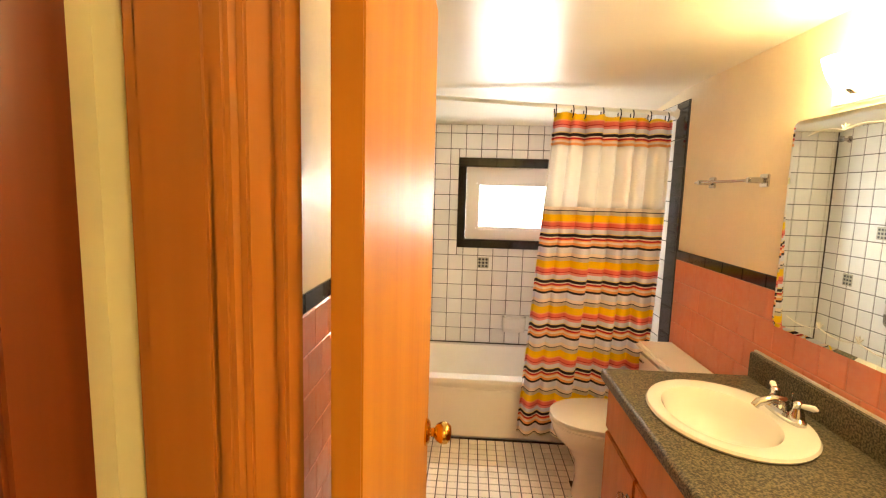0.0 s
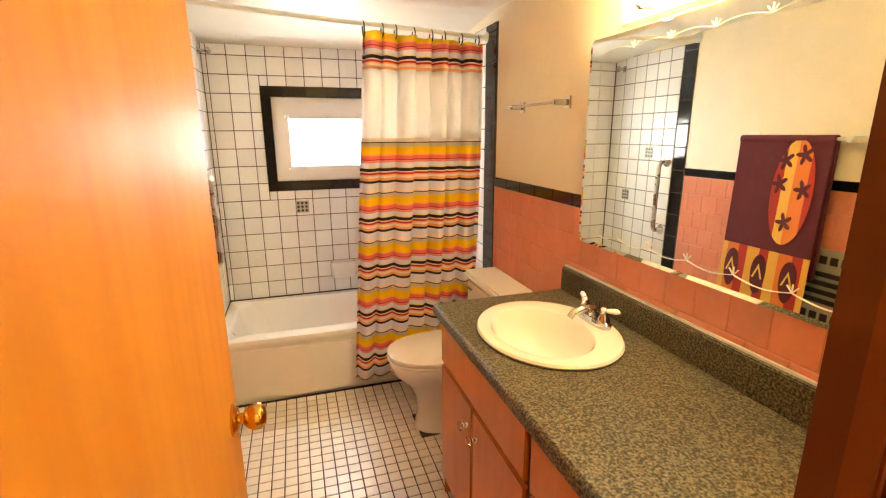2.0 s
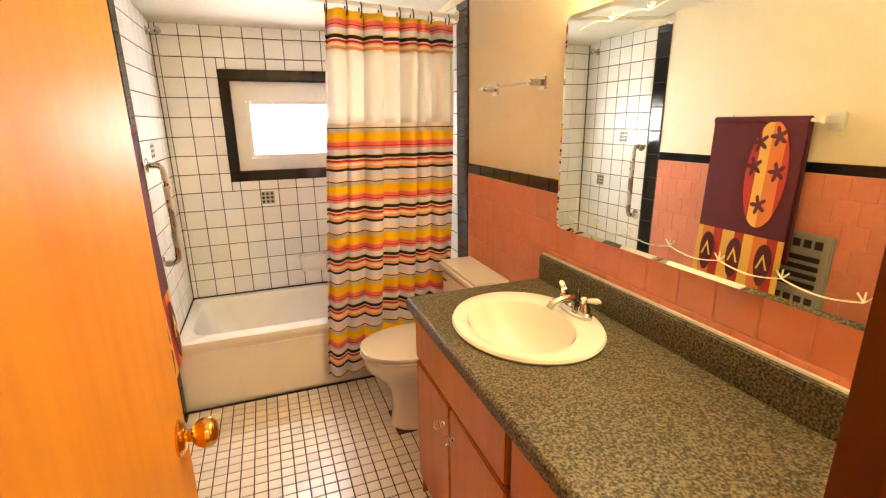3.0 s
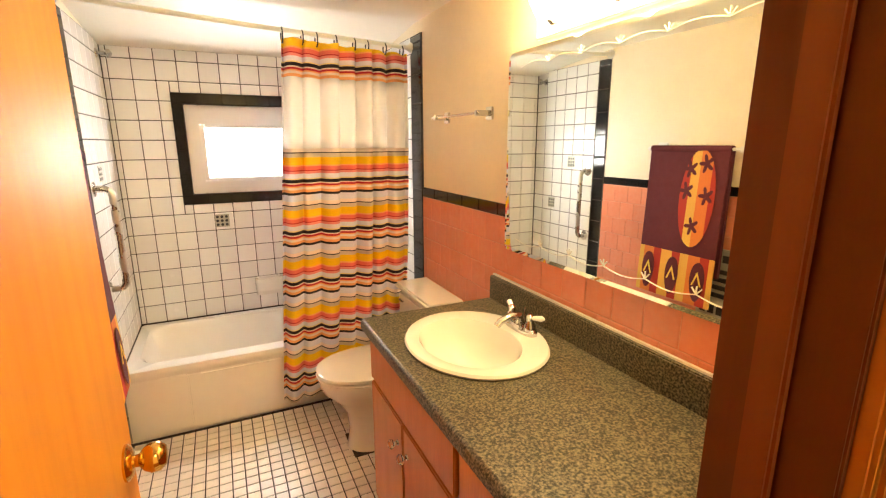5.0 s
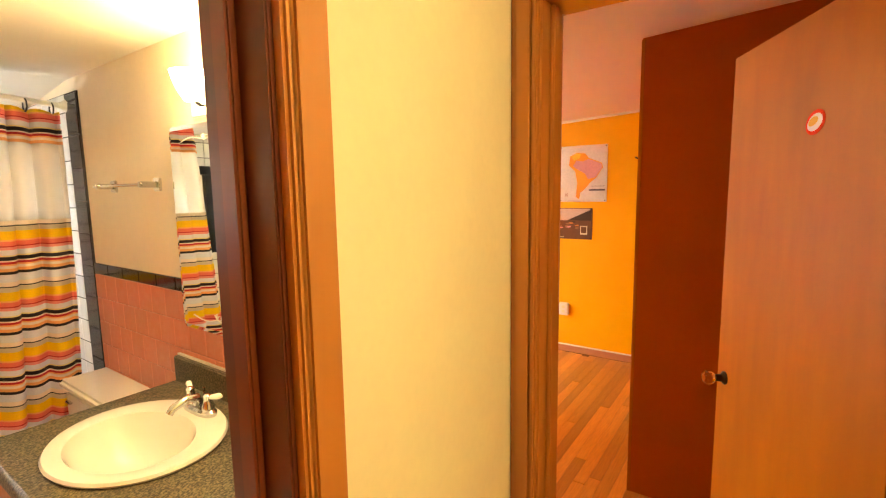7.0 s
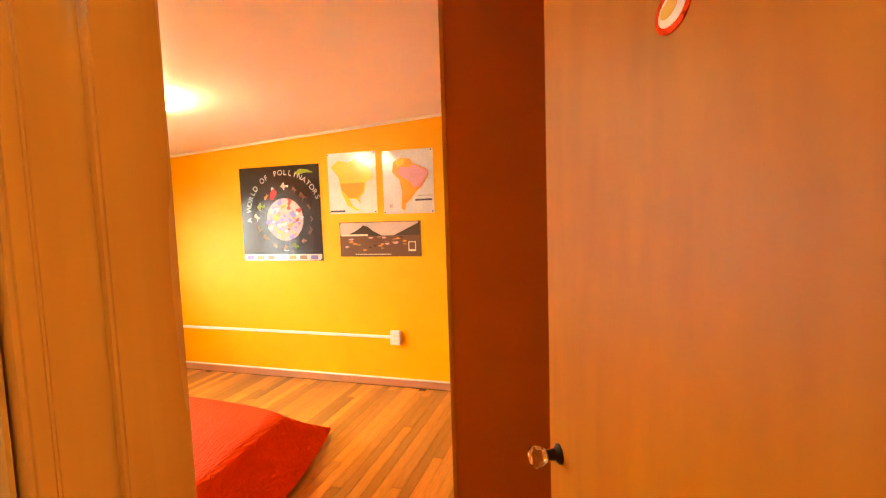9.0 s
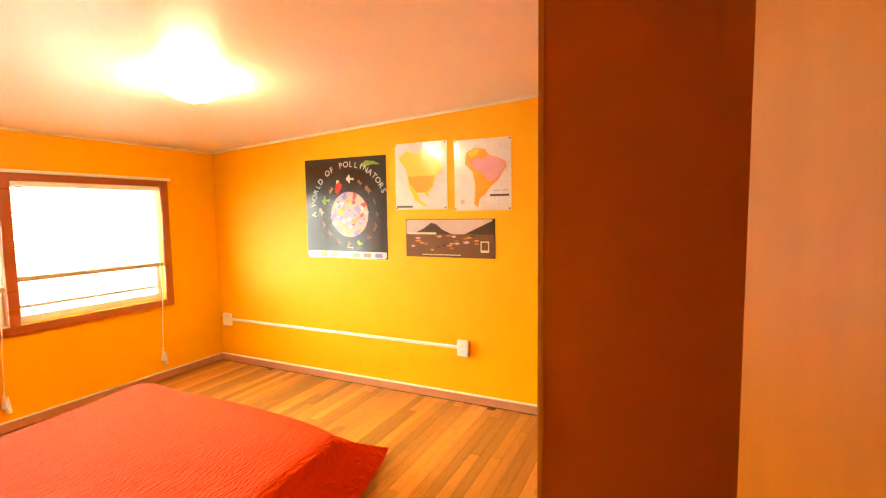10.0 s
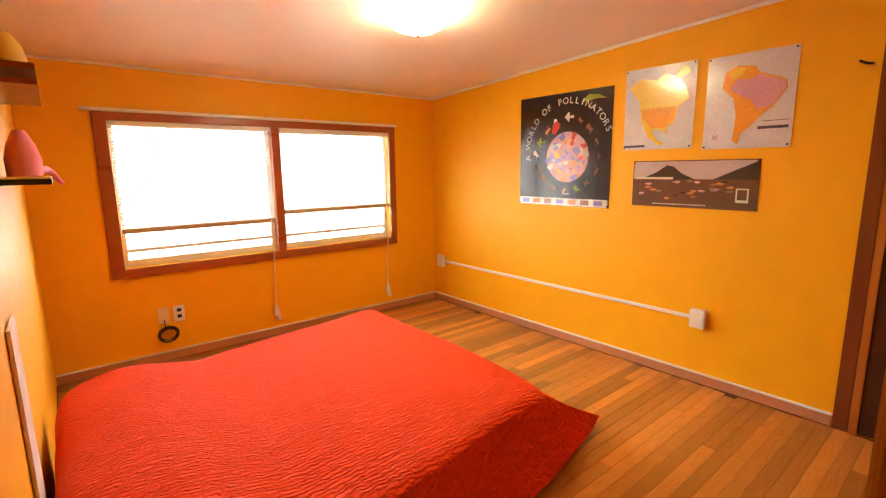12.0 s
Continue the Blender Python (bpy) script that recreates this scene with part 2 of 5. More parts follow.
def box(bm, x0, x1, y0, y1, z0, z1, bevel=0.0):
    r = bmesh.ops.create_cube(bm, size=1.0, matrix=Matrix.Translation(((x0 + x1) / 2, (y0 + y1) / 2, (z0 + z1) / 2)) @ Matrix.Diagonal((abs(x1 - x0), abs(y1 - y0), abs(z1 - z0), 1)))
    if bevel:
        es = list({e for v in r["verts"] for e in v.link_edges})
        bmesh.ops.bevel(bm, geom=es, offset=bevel, segments=2, affect="EDGES")
    return bm


def boxes(*args, bevel=0.0):
    bm = bmesh.new()
    for a in args:
        box(bm, *a, bevel=bevel)
    return bm


def rings(bm, loops, cap0=True, cap1=True):
    """Skin closed loops of equal length."""
    vs = [[bm.verts.new(p) for p in loop] for loop in loops]
    n = len(vs[0])
    for a, b in zip(vs, vs[1:]):
        for i in range(n):
            bm.faces.new((a[i], a[(i + 1) % n], b[(i + 1) % n], b[i]))
    if cap0:
        bm.faces.new(vs[0][::-1])
    if cap1:
        bm.faces.new(vs[-1])
    bmesh.ops.recalc_face_normals(bm, faces=bm.faces)
    return bm


def oval(cx, cy, z, rx, ry, n=40, power=2.0):
    out = []
    for i in range(n):
        a = 2 * math.pi * i / n
        c, s = math.cos(a), math.sin(a)
        out.append((cx + rx * math.copysign(abs(c) ** (2 / power), c), cy + ry * math.copysign(abs(s) ** (2 / power), s), z))
    return out


def tube(bm, path, r, n=10, caps=True):
    """A round bar along points."""
    pts = [Vector(p) for p in path]
    loops, up = [], None
    for i, p in enumerate(pts):
        d = (pts[min(i + 1, len(pts) - 1)] - pts[max(i - 1, 0)]).normalized()
        if up is None:
            up = d.orthogonal().normalized()
        up = (up - d * up.dot(d)).normalized()
        side = d.cross(up)
        rad = r[i] if isinstance(r, (list, tuple)) else r
        loops.append([tuple(p + rad * (math.cos(2 * math.pi * k / n) * up + math.sin(2 * math.pi * k / n) * side)) for k in range(n)])
    return rings(bm, loops, caps, caps)


def lathe(bm, m, profile, n=24):
    """Turn (radius, height) pairs about the axis z of the pose m."""
    return rings(bm, [[tuple(m @ Vector((r * math.cos(2 * math.pi * k / n), r * math.sin(2 * math.pi * k / n), h))) for k in range(n)] for r, h in profile])


def arc(c, r, a0, a1, n, plane="xz"):
    out = []
    for i in range(n + 1):
        a = radians(a0 + (a1 - a0) * i / n)
        u, v = r * math.cos(a), r * math.sin(a)
        out.append({"xz": (c[0] + u, c[1], c[2] + v), "yz": (c[0], c[1] + u, c[2] + v), "xy": (c[0] + u, c[1] + v, c[2])}[plane])
    return out


def part(name, bm, mat, parent=None, label="", smooth=False):
    me = bpy.data.meshes.new(name)
    bm.to_mesh(me)
    bm.free()
    if smooth:
        me.polygons.foreach_set("use_smooth", [True] * len(me.polygons))
        me.set_sharp_from_angle(angle=radians(40))
    me.materials.append(M[mat] if isinstance(mat, str) else mat)
    o = new(name, me)
    o.parent = parent
    if label:
        o["label"] = label
    return o


def thing(name, label, category, group="", kind=""):
    return tagged(new(name), label, category, group, kind)


def solo(name, bm, mat, label, category, smooth=False, group="", kind=""):
    return tagged(part(name, bm, mat, None, "", smooth), label, category, group, kind)


def structure(name, bm, mat, label, category):
    return tagged(part(name, bm, mat), label, category, "", "structure")


def prism(bm, pts, z0, z1):
    """An upright prism over a plan outline; z1 may be a function of y."""
    top = z1 if callable(z1) else (lambda y: z1)
    return rings(bm, [[(x, y, z0) for x, y in pts], [(x, y, top(y)) for x, y in pts]])


def bath_top(y):
    return 2.0 + 0.105 * (3.5 - max(y, 2.72))


def bed_top(y):
    return 2.03 + 0.054 * (4.174 - y)

# ---- structure ----
structure("ground", boxes((-40, 40, -40, 60, -0.5, -0.3)), "ground", "bare ground round the house", "ground")
structure("floor_bath", boxes((-0.12, 1.66, 0.535, 3.65, -0.2, -0.004)), "grout", "dark grout bed under white floor tiles", "floor")
structure("floor_bedroom", boxes((1.81, 5.05, -1.02, 4.30, -0.2, -0.004)), "gap", "dark bed under oak strip flooring", "floor")
structure("floor_hall", boxes((0.0, 1.81, -1.02, 0.535, -0.2, 0.0)), "plank", "worn oak hall floor", "floor")


def wall_with_hole(x0, x1, y0, y1, ztop, hx0, hx1, hz0, hz1):
    return boxes((x0, hx0, y0, y1, -0.2, ztop), (hx1, x1, y0, y1, -0.2, ztop), (hx0, hx1, y0, y1, -0.2, hz0), (hx0, hx1, y0, y1, hz1, ztop))


wall_tub = structure("wall_north_bath", wall_with_hole(-0.12, 1.66, 3.508, 3.65, 2.1, 0.372, 1.07, 1.167, 1.702), "grout", "dark-grouted tile backing round a small window", "wall")
wall_w = structure("wall_west_bath", boxes((-0.12, -0.004, 0.535, 3.508, -0.2, 2.16)), "cream", "cream painted bathroom wall above tiles", "wall")
wall_e = structure("wall_east_bath", boxes((1.526, 1.66, 0.535, 3.508, -0.2, 2.16)), "cream", "cream painted bathroom wall above tiles", "wall")
bm = bmesh.new()
prism(bm, [(-0.12, 0.43), (0.239, 0.43), (0.239, 0.535), (-0.12, 0.535)], -0.2, 2.3)
prism(bm, [(0.971, 0.43), (1.02, 0.43), (1.688, 0.527), (1.688, 0.5345), (0.971, 0.535)], -0.2, 2.3)
box(bm, 0.239, 0.971, 0.43, 0.535, 1.972, 2.3)
structure("wall_hall_north", bm, "hall", "cream-yellow hall wall with a bathroom doorway", "wall")
structure("wall_hall_west", boxes((0.0, 0.12, -1.02, -0.42, -0.2, 2.3), (0.0, 0.12, 0.36, 0.43, -0.2, 2.3), (0.0, 0.12, -0.42, 0.36, 1.97, 2.3)), "hall", "cream-yellow hall end wall with a closed door", "wall")
structure("wall_hall_south", boxes((0.0, 1.81, -1.14, -1.02, -0.2, 2.3)), "hall", "plain cream-yellow hall wall", "wall")
structure("wall_hall_east", boxes((1.69, 1.75, -1.02, -0.2, -0.2, 2.3), (1.69, 1.75, -0.2, 0.47, 1.97, 2.3), (1.69, 1.75, 0.47, 0.535, -0.2, 2.3)), "hall", "hall end wall with the bedroom doorway", "wall")
structure("wall_west_bedroom", boxes((1.66, 1.81, 0.535, 4.174, -0.2, 2.34), (1.75, 1.81, -1.02, -0.2, -0.2, 2.36), (1.75, 1.81, -0.2, 0.47, 1.97, 2.36), (1.75, 1.81, 0.47, 0.535, -0.2, 2.36)), "orange", "bright orange painted bedroom wall with a doorway", "wall")
structure("wall_north_bedroom", wall_with_hole(1.66, 5.05, 4.174, 4.30, 2.2, 2.25, 4.385, 0.70, 1.68), "orange", "bright orange painted wall round a wide window", "wall")
structure("wall_east_bedroom", boxes((4.926, 5.05, 0.53, 4.174, -0.2, 2.36)), "orange", "bright orange painted wall hung with posters", "wall")
structure("wall_south_bedroom", boxes((1.81, 5.05, -1.14, -1.02, -0.2, 2.4)), "orange", "plain orange wall behind the open door", "wall")
structure("wall_closet", boxes((3.04, 3.14, -1.02, 0.53, -0.2, 2.36), (3.14, 5.05, 0.43, 0.53, -0.2, 2.36)), "russet", "dark orange closet wall with shade put into its colour", "wall")
structure("trim_closet", boxes((3.036, 3.05, 0.52, 0.535, 0.0, 2.22)), "casing", "thin wooden corner bead on the closet wall", "trim")
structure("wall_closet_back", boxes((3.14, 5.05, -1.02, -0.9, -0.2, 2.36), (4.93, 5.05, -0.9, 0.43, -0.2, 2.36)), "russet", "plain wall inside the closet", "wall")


def ceiling(name, x0, x1, y0, y1, top, mat, label):
    bm = bmesh.new()
    ys = [y0, 2.72, y1] if y0 < 2.72 < y1 else [y0, y1]
    rings(bm, [[(x0, y, top(y)), (x1, y, top(y)), (x1, y, top(y) + 0.12), (x0, y, top(y) + 0.12)] for y in ys])
    return structure(name, bm, mat, label, "ceiling")


ceiling("ceiling_bath", -0.12, 1.66, 0.5, 3.65, bath_top, "ceil_bath", "glossy off-white sloping bathroom ceiling")
ceiling("ceiling_bedroom", 1.76, 5.05, -1.1, 4.30, bed_top, "ceil_bed", "glossy pinkish-white sloping bedroom ceiling")
ceiling("ceiling_hall", 0.0, 1.755, -1.1, 0.49, lambda y: 2.22, "ceil_bath", "plain off-white hall ceiling")
structure("roof", boxes((-0.6, 5.5, -1.6, 4.9, 2.52, 2.6)), "iron", "dark flat roof over the rooms", "roof")

# picture-thin white bead where bedroom walls meet the ceiling
bm = bmesh.new()
rings(bm, [[(x, y, bed_top(y) + z) for x, z in ((4.914, -0.019), (4.9255, -0.019), (4.9255, -0.001), (4.914, -0.001))] for y in (0.54, 4.17)])
box(bm, 1.812, 4.913, 4.162, 4.1735, bed_top(4.17) - 0.019, bed_top(4.17) - 0.002)
structure("trim_ceiling", bm, "white", "thin white caulk bead along the ceiling", "trim")
bm = boxes((4.912, 4.9255, 0.875, 4.17, 0.0, 0.062), (1.815, 4.91, 4.160, 4.1735, 0.0, 0.062), bevel=0.004)
structure("baseboard", bm, "base_wood", "low varnished wooden baseboard", "baseboard")
structure("trim_baseboard", boxes((4.905, 4.9255, 0.875, 4.158, 0.0625, 0.07), (1.815, 4.90, 4.153, 4.1735, 0.0625, 0.07)), "white", "thin white paint line above the baseboard", "trim")

# ---- doorways and doors ----


bath_frame = thing("door_1", "varnished door frame of the bathroom doorway", "door frame", kind="structure")
part("jamb", boxes((0.232, 0.245, 0.425, 0.54, 0, 1.97), bevel=0.002), "casing", bath_frame, "orange varnished jamb")
# shade on the right jamb, head and right stop is put into darker colours
part("jamb", boxes((0.96, 0.974, 0.425, 0.54, 0, 1.97), bevel=0.002), material("shaded_jamb_wood", (0.12, 0.026, 0.007), 0.3, grain=0.15, scale=14, stretch=(8, 8, 0.4)), bath_frame, "jamb with its shade put into dark red-brown")
part("head", boxes((0.25, 0.96, 0.425, 0.54, 1.956, 1.97)), "casing_dark", bath_frame)
part("door_stop", boxes((0.245, 0.256, 0.47, 0.50, 0, 1.956), bevel=0.003), "casing", bath_frame)
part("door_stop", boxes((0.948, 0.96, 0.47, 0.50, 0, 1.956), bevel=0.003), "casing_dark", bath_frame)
part("casing", boxes((0.158, 0.238, 0.409, 0.4285, 0, 2.04), (0.17, 0.226, 0.404, 0.412, 0, 2.03), bevel=0.004), "casing", bath_frame)
part("casing", boxes((0.967, 1.025, 0.409, 0.4285, 0, 2.04), (0.975, 1.01, 0.404, 0.412, 0, 2.03), bevel=0.004), "casing", bath_frame)
part("casing", boxes((0.2385, 0.967, 0.409, 0.4285, 1.965, 2.04), bevel=0.004), "casing", bath_frame)
# inner casing, with the same shade in its colour
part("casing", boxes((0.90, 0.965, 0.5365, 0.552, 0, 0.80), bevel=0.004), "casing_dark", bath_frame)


def knob(parent, m, mat, rose):
    """A round door knob: rosette, neck and ball, along the axis z of m."""
    k = part("door_knob", lathe(bmesh.new(), m, [(0.010, 0.004), (0.012, 0.022), (0.022, 0.030), (0.0285, 0.042), (0.0275, 0.056), (0.018, 0.066), (0.004, 0.068)]), mat, parent, "round door knob", True)
    part("rosette", lathe(bmesh.new(), m, [(0.034, 0), (0.034, 0.004), (0.026, 0.011), (0.013, 0.014)]), rose, k, "", True)
    return k


bath_door = thing("bathroom_door", "flat orange-varnished birch door standing open into the bathroom", "door")
bm = boxes((0, 0.74, -0.0175, 0.0175, 0.015, 1.95), bevel=0.002)
slab = part("slab", bm, "door", bath_door)
dm = Matrix.Translation((0.293, 0.535, 0)) @ Matrix.Rotation(radians(89.3), 4, "Z")
bath_door.matrix_world = dm
knob(bath_door, Matrix.Translation((0.678, -0.0176, 0.885)) @ Matrix.Rotation(radians(90), 4, "X"), "brass", "brass")
knob(bath_door, Matrix.Translation((0.678, 0.0176, 0.885)) @ Matrix.Rotation(radians(-90), 4, "X"), "brass", "brass")
part("latch_plate", boxes((0.739, 0.7415, -0.012, 0.012, 0.855, 0.915)), "brass", bath_door)
for hz in (0.25, 1.70):
    part("hinge", boxes((-0.004, 0.03, 0.016, 0.0195, hz, hz + 0.09)), "brass", bath_door)

bed_frame_ob = thing("door_2", "varnished door frame of the bedroom doorway", "door frame", kind="structure")
part("jamb", boxes((1.684, 1.815, 0.456, 0.47, 0, 1.97), bevel=0.002), "casing", bed_frame_ob)
part("jamb", boxes((1.684, 1.815, -0.2, -0.186, 0, 1.97), bevel=0.002), "casing", bed_frame_ob)
part("head", boxes((1.684, 1.815, -0.186, 0.456, 1.956, 1.97)), "casing", bed_frame_ob)
part("casing", boxes((1.668, 1.6885, 0.46, 0.524, 0, 2.04), (1.662, 1.67, 0.472, 0.512, 0, 2.03), bevel=0.004), "casing", bed_frame_ob)
part("casing", boxes((1.668, 1.6885, -0.265, -0.193, 0, 2.04), (1.662, 1.67, -0.252, -0.206, 0, 2.03), bevel=0.004), "casing", bed_frame_ob)
part("casing", boxes((1.668, 1.6885, -0.193, 0.46, 1.965, 2.04), bevel=0.004), "casing", bed_frame_ob)
part("door_stop", boxes((1.73, 1.76, 0.444, 0.456, 0, 1.956), bevel=0.003), "casing", bed_frame_ob)

bed_door = thing("bedroom_door", "flat aged birch door open into the orange bedroom", "door")
part("slab", boxes((0, 0.73, -0.0175, 0.0175, 0.015, 1.95), bevel=0.002), "door_bed", bed_door)
bed_door.matrix_world = Matrix.Translation((1.845, -0.205, 0)) @ Matrix.Rotation(math.atan2(0.326, 0.66), 4, "Z")
km = Matrix.Translation((0.675, 0.0176, 0.905)) @ Matrix.Rotation(radians(-90), 4, "X")
kb = part("door_knob", lathe(bmesh.new(), km, [(0.006, 0.0), (0.007, 0.03), (0.016, 0.034), (0.023, 0.046), (0.024, 0.058), (0.016, 0.068), (0.003, 0.07)], 12), "crystal", bed_door, "clear faceted glass knob")
part("rosette", lathe(bmesh.new(), km, [(0.022, 0), (0.022, 0.004), (0.013, 0.012), (0.011, 0.03)]), "iron", kb, "", True)
for hz in (0.22, 1.72):
    part("hinge", boxes((-0.02, 0.0, 0.0178, 0.021, hz, hz + 0.09), (-0.008, 0.004, 0.016, 0.028, hz, hz + 0.09)), "iron", bed_door)
sm = Matrix.Translation((0.30, 0.0176, 1.69)) @ Matrix.Rotation(radians(-90), 4, "X") @ Matrix.Rotation(radians(20), 4, "Z")
bm = bmesh.new()
rings(bm, [[tuple(sm @ Vector(p)) for p in oval(0, 0, h, 0.036, 0.028, 24)] for h in (0.0, 0.0015)])
sticker = solo("sticker", bm, "red", "small oval red and white sticker on the bedroom door", "sticker")
bm = bmesh.new()
rings(bm, [[tuple(sm @ Vector(p)) for p in oval(0, 0, h, 0.028, 0.019, 24)] for h in (0.0016, 0.0024)])
part("panel", bm, "white", sticker, "pale centre with worn marks")
bm = bmesh.new()
rings(bm, [[tuple(sm @ Vector(p)) for p in oval(0.004, -0.004, h, 0.018, 0.010, 16)] for h in (0.0025, 0.003)])
part("mark", bm, "yellow", sticker, "plain yellow shape")
sticker.matrix_world = bed_door.matrix_world.copy()

hall_door = thing("door_3", "closed brown door with casing at the end of the hall", "door", kind="structure")
part("slab", boxes((0.07, 0.105, -0.41, 0.355, 0.01, 1.96)), "casing_dark", hall_door)
part("casing", boxes((0.121, 0.14, 0.32, 0.388, 0, 2.04), bevel=0.004), "casing_dark", hall_door)
part("casing", boxes((0.121, 0.14, -0.48, -0.41, 0, 2.04), bevel=0.004), "casing_dark", hall_door)
part("casing", boxes((0.121, 0.14, -0.41, 0.32, 1.965, 2.04), bevel=0.004), "casing_dark", hall_door)

east_door = thing("door_4", "dark stained casing and flat door darkened for shade, in the orange wall", "door", kind="structure")
part("casing", boxes((4.903, 4.9255, 0.805, 0.87, 0, 2.05), bevel=0.004), "casing_dark", east_door)
# lit edge, imitated with the lighter casing material
part("casing", boxes((4.895, 4.9255, 0.77, 0.804, 0, 2.04), bevel=0.004), "casing", east_door, "inner casing edge, its light put into a lighter wood")
# the slab's dark colour stands in for shade
part("slab", boxes((4.905, 4.9255, 0.54, 0.769, 0.01, 2.04)), "slab_shade", east_door)

# ---- bathroom window ----
win = thing("window_1", "small white vinyl bathroom window in a black tile surround", "window", kind="structure")
part("frame", boxes((0.374, 0.45, 3.53, 3.60, 1.169, 1.70), (0.99, 1.068, 3.53, 3.60, 1.169, 1.70), (0.45, 0.99, 3.53, 3.60, 1.169, 1.247), (0.45, 0.99, 3.53, 3.60, 1.585, 1.70), bevel=0.004), "vinyl", win)
part("sash", boxes((0.45, 0.472, 3.54, 3.585, 1.247, 1.585), (0.968, 0.99, 3.54, 3.585, 1.247, 1.585), (0.472, 0.968, 3.54, 3.585, 1.247, 1.265), (0.472, 0.968, 3.54, 3.585, 1.567, 1.585), bevel=0.003), "vinyl", win)
pane = part("pane", boxes((0.472, 0.968, 3.56, 3.564, 1.265, 1.567)), "pane", win, "bright overcast glass")
pane.visible_shadow = False
part("latch", boxes((0.69, 0.75, 3.515, 3.53, 1.215, 1.23), (0.71, 0.73, 3.505, 3.53, 1.222, 1.242), bevel=0.003), "vinyl", win)
structure("backdrop_bath", boxes((0.2, 1.25, 3.9, 3.92, 0.8, 2.1)), glow("overcast_distance", (0.92, 0.96, 1.0), 6), "bright overcast distance outside", "backdrop")

# ---- bathtub ----
tub = thing("bathtub", "cream enamel bathtub with a panelled apron", "bathtub")


def rrect(x0, x1, y0, y1, z, r, n=5):
    out = []
    for cx, cy, a0 in ((x1 - r, y1 - r, 0), (x0 + r, y1 - r, 90), (x0 + r, y0 + r, 180), (x1 - r, y0 + r, 270)):
        for i in range(n + 1):
            a = radians(a0 + 90 * i / n)
            out.append((cx + r * math.cos(a), cy + r * math.sin(a), z))
    return out


bm = bmesh.new()
rings(bm, [rrect(0.002, 1.516, 2.81, 3.49, 0.30, 0.01), rrect(0.002, 1.516, 2.785, 3.49, 0.345, 0.015), rrect(0.002, 1.516, 2.783, 3.49, 0.368, 0.015), rrect(0.008, 1.512, 2.79, 3.488, 0.38, 0.02), rrect(0.06, 1.45, 2.87, 3.44, 0.382, 0.10), rrect(0.075, 1.435, 2.885, 3.425, 0.365, 0.11), rrect(0.14, 1.36, 2.93, 3.38, 0.12, 0.14), rrect(0.20, 1.30, 2.98, 3.33, 0.075, 0.13)], cap0=False)
part("basin", bm, "tub", tub, "", True)
part("apron", boxes((0.002, 1.516, 2.80, 2.815, 0.0, 0.33)), "tub", tub)
part("panel", boxes((0.012, 0.285, 2.792, 2.802, 0.03, 0.325), bevel=0.008), "tub", tub, "", True)
part("panel", boxes((0.335, 1.20, 2.785, 2.802, 0.012, 0.325), bevel=0.008), "tub", tub, "", True)
part("caulk", boxes((0.0, 1.5, 2.776, 2.784, 0.0, 0.008)), "grout", tub)
part("drain", lathe(bmesh.new(), Matrix.Translation((1.2, 3.15, 0.076)), [(0.03, 0), (0.03, 0.004), (0.01, 0.006)]), "chrome", tub, "", True)

# ---- shower rod and curtain ----
rod = thing("shower_rod", "white shower curtain rod between the tub walls", "curtain rod")
part("bar", tube(bmesh.new(), [(0.004, 2.735, 2.045), (0.75, 2.735, 2.0), (1.515, 2.735, 1.965)], 0.0125, 14), "white", rod, "", True)
for x, d, fz in ((0.001, 1, 2.045), (1.519, -1, 1.965)):
    part("flange", lathe(bmesh.new(), Matrix.Translation((x, 2.735, fz)) @ Matrix.Rotation(radians(90 * d), 4, "Y"), [(0.03, 0), (0.028, 0.008), (0.016, 0.02), (0.014, 0.03)]), "white", rod, "", True)

curtain = thing("shower_curtain", "striped yellow, red and grey curtain with a sheer white band", "shower curtain")


def fold(s, z):  # the folds deepen towards the free edge
    """Plan of the hanging cloth: s from 0 to 1 along the rod."""
    d = (1.94 - z) / 1.84
    x0, x1 = 0.845 - 0.125 * d, 1.495 - 0.07 * d * d
    wave = math.sin(s * 47 + 0.9 * math.sin(s * 9)) * (0.026 - 0.004 * d) + 0.016 * math.sin(s * 23 + 1.7 + d) + 0.012 * d * math.sin(s * 11 + 2.2 * d)
    return x0 + (x1 - x0) * s + 0.012 * math.cos(s * 47) * (1 - 0.3 * d), 2.722 + wave - 0.03 * d, z


def cloth(z0, z1, rows, cols=150, sag=0.0):
    bm = bmesh.new()
    vs = []
    for j in range(rows + 1):
        row = []
        for i in range(cols + 1):
            s, z = i / cols, z0 + (z1 - z0) * j / rows
            z -= (sag * (1 - abs(math.cos(s * math.pi * 7))) + (0.04 * s if sag else 0)) * (j / rows)
            row.append(bm.verts.new(fold(s, z)))
        vs.append(row)
    for a, b in zip(vs, vs[1:]):
        for i in range(cols):
            bm.faces.new((a[i], a[i + 1], b[i + 1], b[i]))
    return bm


for nm, z0, z1, mt, sg in (("skirt", 0.105, 1.447, "stripe", 0), ("mesh_panel", 1.447, 1.785, "sheer", 0), ("top_band", 1.785, 1.970, "stripe_top", 0.012)):
    o = part(nm, cloth(z0, z1, max(3, int((z1 - z0) * 22)), sag=sg), mt, curtain, {"skirt": "striped woven lower cloth", "mesh_panel": "sheer white band", "top_band": "striped heading"}[nm], True)
    sol = o.modifiers.new("thickness", "SOLIDIFY")
    sol.thickness = 0.0015
part("liner", boxes((1.44, 1.475, 2.752, 2.755, 1.60, 1.90)), "sheer", curtain, "loose white liner corner")
